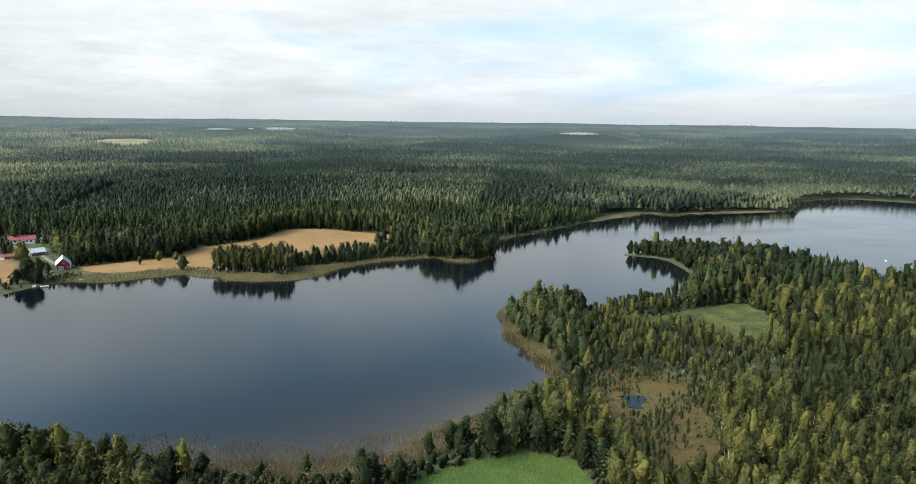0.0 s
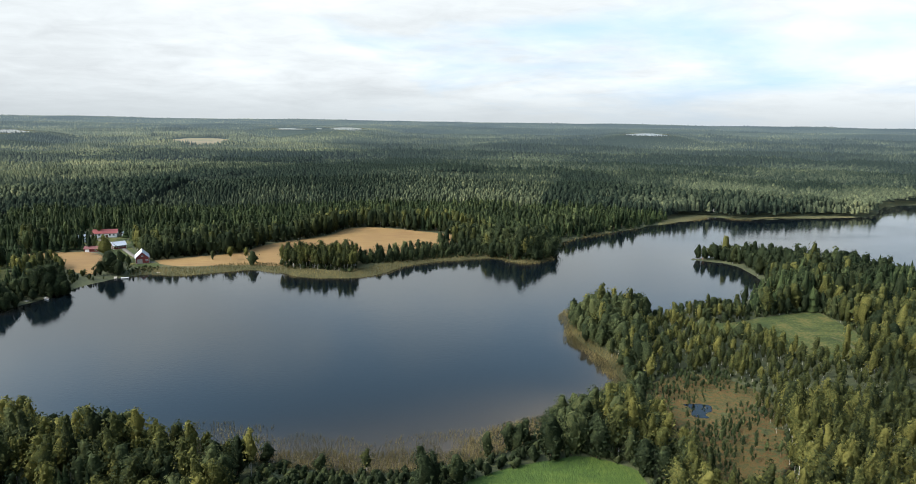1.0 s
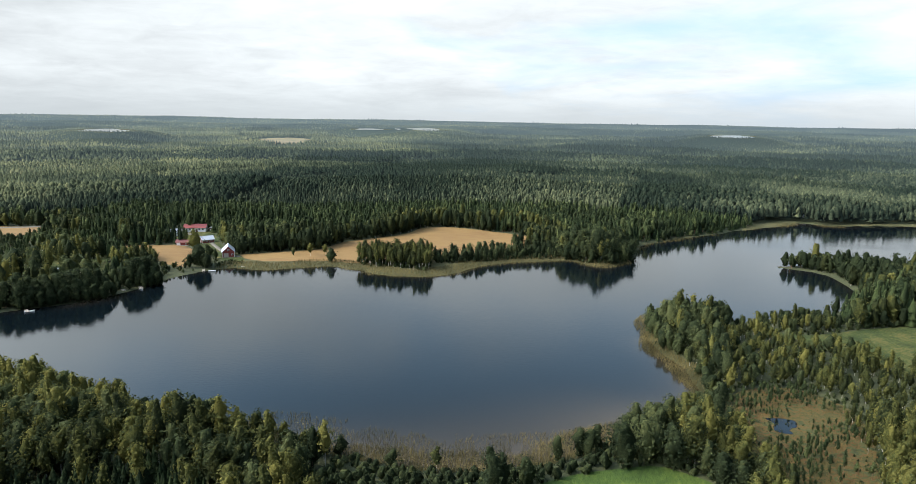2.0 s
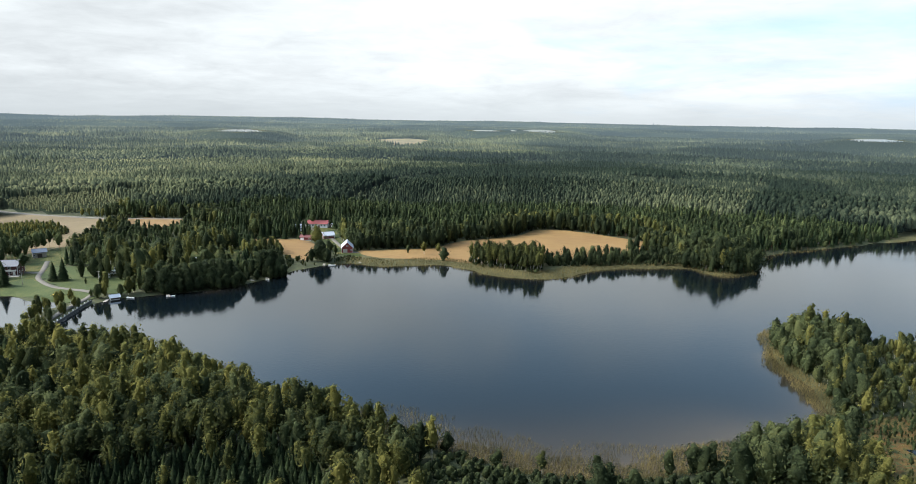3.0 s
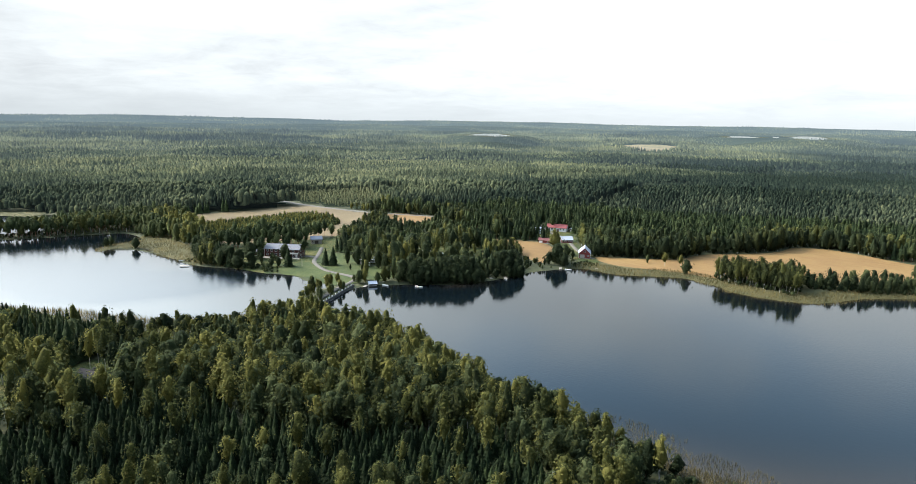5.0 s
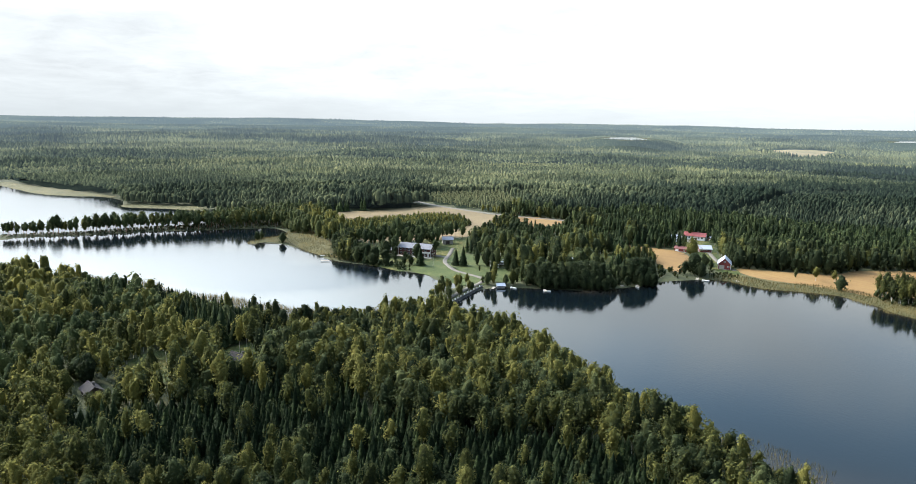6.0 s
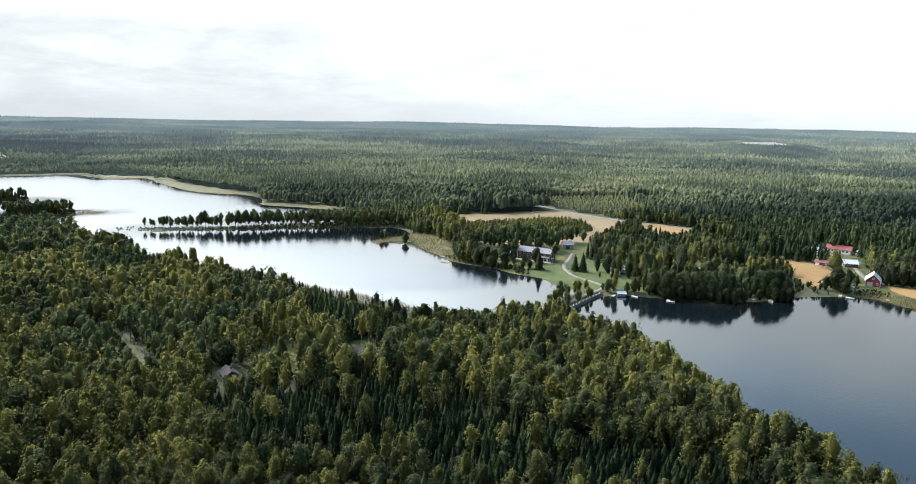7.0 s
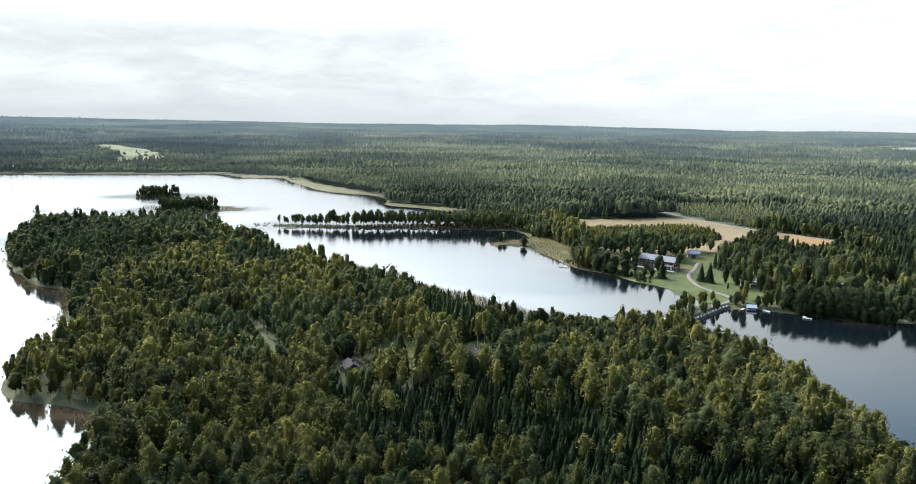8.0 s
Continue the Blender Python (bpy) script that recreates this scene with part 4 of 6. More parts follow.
def kinds_at(x, y):
    """Which kind grows where: stands of spruce, birch and pine mixed by slow noise and by place."""
    r = np.hypot(x, y)
    a = value_noise(x, y, 60, 41) * 0.62 + value_noise(x, y, 20, 42) * 0.34 + rs.rand(len(x)) * 0.18
    b = value_noise(x, y, 110, 43) * 0.6 + rs.rand(len(x)) * 0.4
    birchy = np.full(len(x), 0.56)
    birchy = np.where((x < -60) & (r < 335), 0.68, birchy)                        # birch-rich headland
    birchy = np.where((x > 20) & (y < 340), 0.74, birchy)                         # birch and pine on the bog side
    birchy = np.where((x > 110) & (y > 360) & (y < 520), 0.34, birchy)            # conifer point
    birchy = np.where(r > 420, 0.38, birchy)
    birchy = np.where((y > 640) & (r > 600) & (x > -700), 0.24, birchy)           # even conifer forest on the ridge
    shore_b = np.exp(-np.maximum(shore_at(x, y), 0) / 14.0)
    rim = np.full(len(x), 99.0)
    near = (r > 350) & (r < 760)
    for ring in FIELDS.values():
        rim[near] = np.minimum(rim[near], edge_distance(smooth_ring(ring, 2), x[near], y[near]))
    birchy += 0.30 * shore_b
    kind = np.where(a < birchy + 0.1, "birch", "spruce")
    kind = np.where((kind == "birch") & (b < np.where((x < -60) & (r < 335), 0.30, 0.41) + 0.15 * shore_b), "alder", kind)
    kind = np.where((kind == "birch") & (r > 460) & (rs.rand(len(x)) < 0.78), "alder", kind)
    c = -0.07 * northern(x, y) + value_noise(x, y, 120, 45) * 0.65 + value_noise(x, y, 45, 46) * 0.35 + (rs.rand(len(x)) - 0.5) * 0.22
    mixed = np.where(r < 1000, 0.06, 0.0)
    far = np.where(c > 0.60 - mixed - 0.16 * shore_b, "alder", np.where(c > 0.52 - mixed, "pine", "spruce"))
    kind = np.where(r > 520, far, kind)
    kind = np.where((rim < 26) & (value_noise(x, y, 24, 48) > 0.38), np.where(rs.rand(len(x)) < 0.6, "alder", "birch"), kind)
    kind = np.where(inside(EVEN_STAND, x, y), np.where(rs.rand(len(x)) < 0.95, "spruce", "alder"), kind)
    kind = np.where(inside(YOUNG_STAND, x, y), "birch", kind)
    kind = np.where((x > 8) & (x < 60) & (y > 262) & (y < 345) & (kind != "birch"), "alder", kind)
    kind = np.where((kind == "spruce") & (x < -235) & (y < 70) & (r < 700) & (rs.rand(len(x)) < 0.85), "pine", kind)
    kind = np.where((kind == "spruce") & (b > np.where((x > 110) & (y > 355) & (y < 520), 0.42, 0.60)), "pine", kind)
    return kind


def northern(x, y):
    """How far a place lies in the old spruce woods north of the lake, 0 to 1."""
    return np.clip((y - 400) / 90, 0, 1) * np.clip((x + 520) / 160, 0, 1) * np.clip((2300 - np.hypot(x, y)) / 700, 0, 1) * np.clip((40 - x) / 240, 0.4, 1)


NAMES = {"bush": "low green bushes", "spruce": "dark green spruces", "birch": "yellow-green birches", "alder": "deep green alders and aspens", "pine": "grey-green pines"}
TALL = {"spruce": 12.2, "birch": 15.0, "alder": 12.5, "pine": 14.0, "bush": 4.0}
things = {"spruce": [], "birch": [], "alder": [], "pine": []}     # single trees, built as things further down


def plant(x, y, shapes, where, single=None, scale=1.0, kind=None):
    kd = kinds_at(x, y) if kind is None else np.full(len(x), kind)
    tall = 0.74 + 0.40 * value_noise(x, y, 38, 51) + rs.normal(0, 0.13, len(x))
    stand = value_noise(x, y, 170, 53) + 0.25 * value_noise(x, y, 45, 54)
    tall = np.where((np.hypot(x, y) > 560) & (stand > 0.74), tall * 0.74, tall)   # younger stands with sharp edges
    tall = np.where((x > 90) & (y < 268), tall * 0.80, tall)                      # younger woods round the bog and the meadow
    tall = np.where((x > 52) & (x < 130) & (y > 225) & (y < 318), tall * 0.60, tall)
    tall = np.where((x > 34) & (x < 56) & (y > 150) & (y < 248), tall * 0.78, tall)
    tall = np.where((x > -480) & (x < -335) & (y > 325) & (y < 425), tall * 0.55, tall)   # low wood before the road field
    tall = np.where((x > -305) & (x < -235) & (y > 322) & (y < 400), tall * 0.72, tall)
    tall = np.where((x > 60) & (x < 118) & (y > 317) & (y < 362), tall * 0.62, tall)
    tall = np.where((x > 110) & (y > 355) & (y < 520), tall * 1.28, tall)         # tall conifers of the east point
    tall = np.where((x > 10) & (x < 62) & (y > 280) & (y < 342), tall * 1.2, tall)
    tall = np.where((x < -470) & (y > -190) & (y < 10), tall * 1.35, tall)        # the headland's far end
    tall = np.where((x > -300) & (x < -222) & (y > 110) & (y < 205), tall * 0.66, tall)   # low growth at the headland's tip
    tall = np.where((x > -300) & (x < -236) & (y > 250) & (y < 336), tall * 0.78, tall)
    tall = np.where((x > -278) & (x < -232) & (y > 336) & (y < 374), tall * 0.40, tall)
    tall = np.where((x > -530) & (x < -290) & (y > 10) & (y < 140) & (shore_at(x, y) < 20), tall * 0.45, tall)
    tall = np.where(inside(EVEN_STAND, x, y), 0.82 + rs.normal(0, 0.05, len(x)), tall)
    tall = np.where(inside(YOUNG_STAND, x, y), 0.42 + rs.normal(0, 0.05, len(x)), tall)
    edge = np.clip(shore_at(x, y) / 10.0, 0.66, 1.0)
    cap = np.full(len(x), 99.0)
    for cx, cy in CABINS:                                                         # young growth in the cabins' clearings
        r = math.hypot(cx, cy)
        u, v = (x - cx) * -cx / r + (y - cy) * -cy / r, (x - cx) * cy / r - (y - cy) * cx / r
        cap = np.where((u > -7) & (u < 28) & (np.abs(v) < 7.5), 2.2 + 0.33 * np.maximum(u, 0), cap)
    for k in ("spruce", "birch", "alder", "pine", "bush"):
        s = kd == k
        if not s.any():
            continue
        h = TALL[k] * tall[s] * scale * edge[s]
        h = np.minimum(h, cap[s])
        w = np.where((x[s] > 45) & (y[s] < 330), 0.86, 1.0) * (0.80 + 0.44 * rs.rand(s.sum())) / np.clip(tall[s] * edge[s], 0.5, 1.6) ** 0.4
        tn = np.clip(0.48 + rs.normal(0, 0.28, s.sum()) + (value_noise(x[s], y[s], 34, 61) - 0.5) * 0.6 + np.where((x[s] < -270) & (y[s] < 150), 0.02, np.where(np.hypot(x[s], y[s]) > 330, -0.10, 0.08 if k == "birch" else 0.0)) - np.where((x[s] > 50) & (y[s] < 262), 0.28, 0.0) - np.where((x[s] > -130) & (x[s] < 10) & (y[s] > 95) & (y[s] < 180), 0.14, 0.0) - np.where((x[s] < -110) & (y[s] < 60) & (x[s] > -230), 0.16, 0.0) - 0.32 * northern(x[s], y[s]) + np.where((x[s] < -470) & (y[s] > 190), 0.34, np.where((x[s] > -370) & (x[s] < -270) & (y[s] > 250) & (y[s] < 390), 0.14, 0.0)) - np.where((np.hypot(x[s], y[s]) < 345) & (x[s] < -20), 0.04, 0.0) + np.where(inside(EVEN_STAND, x[s], y[s]), 0.16, np.where(inside(YOUNG_STAND, x[s], y[s]), 0.15, np.where(inside(PLANTATION, x[s], y[s]), 0.35, 0.0))) - np.where(inside(DARK_STAND, x[s], y[s]) & (k == "spruce"), 0.22, 0.0), 0.02, 0.98)
        xs, ys = x[s], y[s]
        if single is not None:
            sg = single(xs, ys)
            things[k] += list(zip(xs[sg], ys[sg], h[sg], w[sg], tn[sg]))
            xs, ys, h, w, tn = xs[~sg], ys[~sg], h[~sg], w[~sg], tn[~sg]
        scatter(f"{k}_forest", k, shapes[k], xs, ys, h, w, tn, rs, f"{NAMES[k]} {where}", "forest")


def single_here(x, y):
    """The stretch of woods nearest the drone, on the headland and beside the bog."""
    return (np.hypot(x, y) < 172) & (np.degrees(np.arctan2(-x, y)) > -36) & (np.degrees(np.arctan2(-x, y)) < 110)


x, y = jittered(60, 235, 4.3, -40, 114)
ok = free(x, y)
plant(x[ok], y[ok], NEAR, "crowding the near headland", single_here)
x, y = jittered(235, 345, 4.5, -40, 114)
ok = free(x, y)
plant(x[ok], y[ok], NEAR2, "on the wooded shores nearby")
x, y = jittered(345, 680, 4.6, -40, 114)
ok = free(x, y)
plant(x[ok], y[ok], MIDDLE, "along the lake shores")
x, y = jittered(20, 300, 7.5, 114, 180)
ok = free(x, y)
plant(x[ok], y[ok], FAR, "behind the headland")
x, y = jittered(20, 300, 7.5, -180, -40)
ok = free(x, y)
plant(x[ok], y[ok], FAR, "behind the bog")


def fill(poly, step, shapes, kind, where, scale=1.0, cell=0, over=0.5):
    ring = smooth_ring(poly, 3)
    lo, hi = ring.min(0), ring.max(0)
    u, v = np.meshgrid(np.arange(lo[0], hi[0], step), np.arange(lo[1], hi[1], step), indexing="ij")
    u = u.ravel() + (rs.rand(u.size) - 0.5) * step
    v = v.ravel() + (rs.rand(v.size) - 0.5) * step
    ok = inside(ring, u, v) & (shore_at(u, v) > 0.5)
    for line, wid in WAYS[1:3]:
        ok &= edge_distance(line, u, v, closed=False) > wid + 1.0
    if cell:
        ok &= value_noise(u, v, cell, 57) + (rs.rand(len(u)) - 0.5) * 0.3 > over
    plant(u[ok], v[ok], shapes, where, scale=scale, kind=kind)


fill(DARK_STAND, 2.6, NEAR, "spruce", "in a dense young stand", 0.66)
fill(DARK_STAND, 12.0, NEAR, "birch", "above the young spruces", 0.85)
fill(DARK_STAND, 17.0, NEAR, "alder", "above the young spruces", 0.75)
fill(PLANTATION, 3.2, MIDDLE, "spruce", "in a young plantation in the field", 0.52)
fill(PLANTATION, 3.0, NEAR, "bush", "between the rows of young trees", 0.7)
fill(PLANTATION, 3.2, MIDDLE, "birch", "in a young plantation in the field", 0.42)
fill(GROVE, 3.6, NEAR, "birch", "in a grove at the field edge", 0.85)
fill(HEDGE, 5.0, NEAR, "alder", "in a row between field and lake", 0.75)
fill(TIP_CLUMP, 4.6, NEAR, "alder", "on the wooded point", 1.45)
fill(TIP_CLUMP, 6.0, NEAR, "birch", "on the wooded point", 1.15)
fill(VILLA_WOOD, 5.6, NEAR2, "pine", "shading the villa yard", 1.08)
fill(CAMP, 11.0, NEAR2, "birch", "over the camping ground", 1.05)
fill(CAMP, 12.5, NEAR2, "alder", "over the camping ground", 1.3)
fill(CABIN_GLADE, 7.5, NEAR, "birch", "tall and sparse in the cabin glade", 0.95)
fill([(-322, -14), (-309, -9), (-277, -3), (-250, 5), (-250, 9), (-277, 2), (-309, -4), (-322, -8)], 2.2, NEAR, "bush", "pale willows in a narrow forest ride", 0.75)
fill(BOGLAND, 2.2, NEAR2, "pine", "stunted on the bog", 0.20, 9, 0.62)
fill(BOGLAND, 3.6, NEAR, "pine", "slim on the bog", 0.36, 13, 0.64)
fill(BOGLAND, 2.6, NEAR, "bush", "low on the bog", 0.22, 7, 0.55)
fill([(41, 214), (49, 239), (60, 248), (74, 250), (84, 244), (88, 232), (78, 229), (64, 234), (56, 226), (48, 212)], 3.0, NEAR, "pine", "crowding the bog's edge", 0.50, 9, 0.36)
fill([(80, 228), (88, 226), (86, 200), (78, 178), (74, 182), (80, 205)], 3.2, NEAR, "birch", "leaning over the bog", 0.42, 9, 0.40)
# thickets along the edges of open ground
x, y = jittered(110, 380, 2.7, -40, 60)
ok = free(x, y, 1.0)
near_open = np.zeros(len(x), bool)
for p in (CLEARING, SWARD, BOGLAND):
    near_open |= edge_distance(smooth_ring(p, 2), x, y) < 5.5
plant(x[ok & near_open], y[ok & near_open], NEAR, "along the wood's edge", scale=0.8, kind="bush")
fill([(97, 322), (106, 309), (113, 293), (119, 278), (121, 279), (115, 294), (108, 310), (99, 323)], 1.7, NEAR, "bush", "along the meadow ditch", 0.32)
for clump in (GROVE, HEDGE, TIP_CLUMP):
    fill(clump, 3.2, NEAR, "bush", "under the shore trees", 0.8)
fill(SHRUB_STRIP, 2.8, NEAR, "bush", "in low thickets behind the reeds", 0.95)
fill(SPIT_WOOD, 3.0, NEAR, "bush", "under the pines of the spit", 0.55)
for isl in ISLETS[:2]:
    fill([(isl[0] + isl[2] * 0.95 * math.cos(q_), isl[1] + isl[3] * 0.95 * math.sin(q_)) for q_ in np.arange(0, 6.2, 0.5)], 3.0, NEAR, "bush", "under the islet trees", 0.9)
fill(SHORE_BRUSH, 2.8, NEAR, "bush", "along the villa shore", 0.7)
fill(BARN_FRONT, 2.3, NEAR, "bush", "between barn and shore", 0.46)

# ---- far woods: tree upon tree up to the skyline ----
CONES = {k: variants(far_dome, 8, 1450 + n * 20, 3, [(0.30, w)]) for n, (k, w) in enumerate((("spruce", 0.26), ("pine", 0.30), ("birch", 0.32), ("alder", 0.36)))}
TONE = {"spruce": 0.18, "pine": 0.29, "birch": 0.60, "alder": 0.50}


def far_woods(r0, r1, along, across, shapes, mat):
    """One ring of the distance: crowns standing out of a low sheet painted shade-dark."""
    if along == across:
        x, y = jittered(r0, r1, along, -39, 112)
    else:
        q0, q1 = np.meshgrid(np.arange(r0, r1, along), np.radians(np.arange(-39, 112, math.degrees(across / (0.5 * (r0 + r1))))), indexing="ij")
        q0 = q0.ravel() + (rs.rand(q0.size) - 0.5) * along
        q1 = q1.ravel() + (rs.rand(q0.size) - 0.5) * across / r0
        x, y = -q0 * np.sin(q1), q0 * np.cos(q1)
    ok = free(x, y)
    x, y = x[ok], y[ok]
    kd = kinds_at(x, y)
    stand = value_noise(x, y, 170, 53) + 0.25 * value_noise(x, y, 45, 54)
    h = (0.84 + 0.24 * value_noise(x, y, 60, 51) + rs.normal(0, 0.10, len(x))) * np.where(stand > 0.74, 0.70, 1.0)
    even, young = inside(EVEN_STAND, x, y), inside(YOUNG_STAND, x, y)
    h = np.where(even, 0.82 + rs.normal(0, 0.04, len(x)), np.where(young, 0.42, h))
    if r0 > 3000:
        h = h * 0.8
    for c in FAR_LAKES:
        e = ellipse_in(c, x, y, 30)
        h = np.where(e < 2.2, h * (0.45 + 0.25 * np.clip(e - 1.2, 0, 1)), h)
    base = 0.62 * (value_noise(x, y, 260, 72) - 0.5) + 0.40 * (value_noise(x, y, 90, 73) - 0.5) + np.where(stand > 0.74, 0.16, 0.0) - 0.30 * northern(x, y) - 0.12 * np.clip(x / 300, 0, 1) + 0.26 * np.clip((-540 - x) / 80, 0, 1) * np.clip((y + 50) / 100, 0, 1) + np.where(even, 0.24, np.where(young, 0.2, 0.0))
    old = ~even & ~young & (value_noise(x, y, 230, 75) + 0.2 * value_noise(x, y, 50, 76) > 0.66)          # tall old stands with sharp edges
    h, base = np.where(old, h * 1.22, h), np.where(old, base - 0.13, base + 0.03)
    V, T, A, o = [], [], [], 0
    for k in ("spruce", "pine", "birch", "alder"):
        s = np.nonzero(kd == k)[0]
        which = rs.randint(0, len(shapes[k]), len(s))
        for n, (v, t, _) in enumerate(shapes[k]):
            p = s[which == n]
            if len(p) == 0:
                continue
            hh = TALL[k] * h[p]
            wide = hh * (0.75 + 0.3 * rs.rand(len(p))) * (0.86 if r0 < 1100 else 1.0)
            z = height_at(x[p], y[p])
            V.append(np.stack([v[:, 0] * wide[:, None] + x[p][:, None], v[:, 1] * wide[:, None] + y[p][:, None], v[:, 2] * hh[:, None] + z[:, None]], -1).reshape(-1, 3))
            T.append((t[None] + (np.arange(len(p)) * len(v))[:, None, None]).reshape(-1, 3) + o)
            A.append(np.repeat(np.clip(TONE[k] + base[p] + rs.normal(0, 0.11, len(p)), 0, 1), len(v)))
            o += len(p) * len(v)
    # low filler sheet between the crowns, its dark tone painted in as their shade
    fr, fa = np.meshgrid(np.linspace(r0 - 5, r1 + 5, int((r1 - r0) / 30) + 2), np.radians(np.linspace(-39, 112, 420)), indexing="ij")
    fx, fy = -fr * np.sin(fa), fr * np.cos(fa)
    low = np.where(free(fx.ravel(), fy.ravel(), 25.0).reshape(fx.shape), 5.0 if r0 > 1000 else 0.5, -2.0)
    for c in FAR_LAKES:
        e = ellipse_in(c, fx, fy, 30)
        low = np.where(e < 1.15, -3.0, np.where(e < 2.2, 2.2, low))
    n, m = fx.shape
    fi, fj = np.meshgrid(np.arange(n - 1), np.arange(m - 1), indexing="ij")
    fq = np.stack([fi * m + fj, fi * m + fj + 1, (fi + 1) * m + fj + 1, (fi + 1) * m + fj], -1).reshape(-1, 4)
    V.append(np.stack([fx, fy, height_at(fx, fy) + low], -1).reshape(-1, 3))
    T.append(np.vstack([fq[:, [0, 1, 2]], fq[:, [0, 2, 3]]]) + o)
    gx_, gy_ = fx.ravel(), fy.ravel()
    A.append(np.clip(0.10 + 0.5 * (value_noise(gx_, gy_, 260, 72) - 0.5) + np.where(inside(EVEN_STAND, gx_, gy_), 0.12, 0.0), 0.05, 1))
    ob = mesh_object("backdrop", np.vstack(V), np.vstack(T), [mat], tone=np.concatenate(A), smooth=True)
    return tagged(ob, "wooded country stretching towards the skyline, its haze painted as a bluish glow", "distance", kind="structure")


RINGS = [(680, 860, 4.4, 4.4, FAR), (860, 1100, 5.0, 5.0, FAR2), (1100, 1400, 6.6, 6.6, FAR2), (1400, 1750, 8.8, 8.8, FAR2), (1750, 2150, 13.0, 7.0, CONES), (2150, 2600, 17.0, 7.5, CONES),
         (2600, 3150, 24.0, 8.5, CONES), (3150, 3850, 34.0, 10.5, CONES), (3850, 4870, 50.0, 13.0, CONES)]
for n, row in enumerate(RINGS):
    far_woods(*row, HAZE_WOODS[n])

# ---- single trees as things ----
SINGLE = {"spruce": variants(spruce_tree, 8, 1500, 11, 12, 130, wide=0.19, trunk_n=6), "birch": variants(leafy_tree, 10, 1600, 420, 0.024, low=0.30, trunk_n=6, core=(7, 5)),
          "alder": variants(leafy_tree, 8, 1700, 440, 0.030, wide=0.215, low=0.06, top=2.3, belly=0.46, round_top=0.6, trunk_n=6, core=(7, 5), lobes=0.22),
          "pine": variants(leafy_tree, 8, 1800, 300, 0.027, wide=0.145, low=0.42, top=2.6, belly=0.5, trunk_n=6, core=(7, 5), lobes=0.36),
          "far_pine": variants(leafy_tree, 8, 1850, 80, 0.042, wide=0.135, trunk_n=4, low=0.36, top=2.4, belly=0.5, core=(6, 4), lobes=0.38), "far_birch": variants(leafy_tree, 6, 1870, 70, 0.05, trunk_n=4, low=0.3, core=(6, 4))}
for slim in ("pine", "birch"):
    CROWN["far_" + slim], BARK["far_" + slim] = CROWN[slim], BARK[slim]
WORDS = {"spruce": ("spruce", "dark green spruce with drooping tiered branches"), "birch": ("birch", "slender birch with yellow-green crown and pale trunk"),
         "alder": ("alder", "broad deep green leafy tree in the woods"), "pine": ("pine", "grey-green pine with bare reddish trunk")}
tree_meshes = {}


def tree_parts(kind, k, band):
    """Trunk and crown meshes of a template, in one of five leaf tones."""
    if (kind, k, band) not in tree_meshes:
        v, t, m = SINGLE[kind][k]
        out = []
        for slot, mat, nm in ((1, BARK[kind], "trunk"), (0, CROWN[kind], "crown")):
            tt = t[m == slot]
            used, back = np.unique(tt, return_inverse=True)
            ob = mesh_object(nm, v[used], back.reshape(-1, 3), [mat], tone=0.1 + 0.2 * band + leaf_tone(v, t)[used], smooth=True)
            out.append(ob.data)
            bpy.data.objects.remove(ob)
        tree_meshes[kind, k, band] = out
    return tree_meshes[kind, k, band]


def single_tree(kind, x, y, h, w, tone, label="", group="", name=""):
    k = int(rs.randint(len(SINGLE[kind])))
    trunk_me, crown_me = tree_parts(kind, k, int(np.clip(tone * 5, 0, 4)))
    top = new(name or WORDS[kind][0])
    top.empty_display_size = 1.0
    top.location = (x, y, float(height_at(x, y)) - 0.15)
    top.rotation_euler = (0, 0, rs.rand() * 6.28)
    top.scale = (h * w, h * w, h)
    for nm, me in (("trunk", trunk_me), ("crown", crown_me)):
        ob = new(nm, me)
        ob.parent = top
    return tagged(top, label or WORDS[kind][1], "tree", group)


for kind, rows in things.items():
    for n, (tx, ty, th, tw, tt) in enumerate(rows):
        if n < (190 if kind == "alder" else 290):
            single_tree(kind, tx, ty, th, tw, tt, group=f"{kind} trees of the near woods")
    rest = np.array(rows[190 if kind == "alder" else 290:]).reshape(-1, 5)
    if len(rest):
        scatter(f"{kind}_forest", kind, NEAR[kind], *rest.T, rs, f"{NAMES[kind]} below the drone", "forest")

# ---- trees that stand alone or can be counted ----
def ring_points(poly, step, seed):
    r2 = np.random.RandomState(seed)
    ring = smooth_ring(poly, 3)
    lo, hi = ring.min(0), ring.max(0)
    u, v = np.meshgrid(np.arange(lo[0], hi[0], step), np.arange(lo[1], hi[1], step), indexing="ij")
    u = u.ravel() + (r2.rand(u.size) - 0.5) * step * 0.9
    v = v.ravel() + (r2.rand(v.size) - 0.5) * step * 0.9
    ok = inside(ring, u, v) & (shore_at(u, v) > 0.6)
    return list(zip(u[ok], v[ok]))


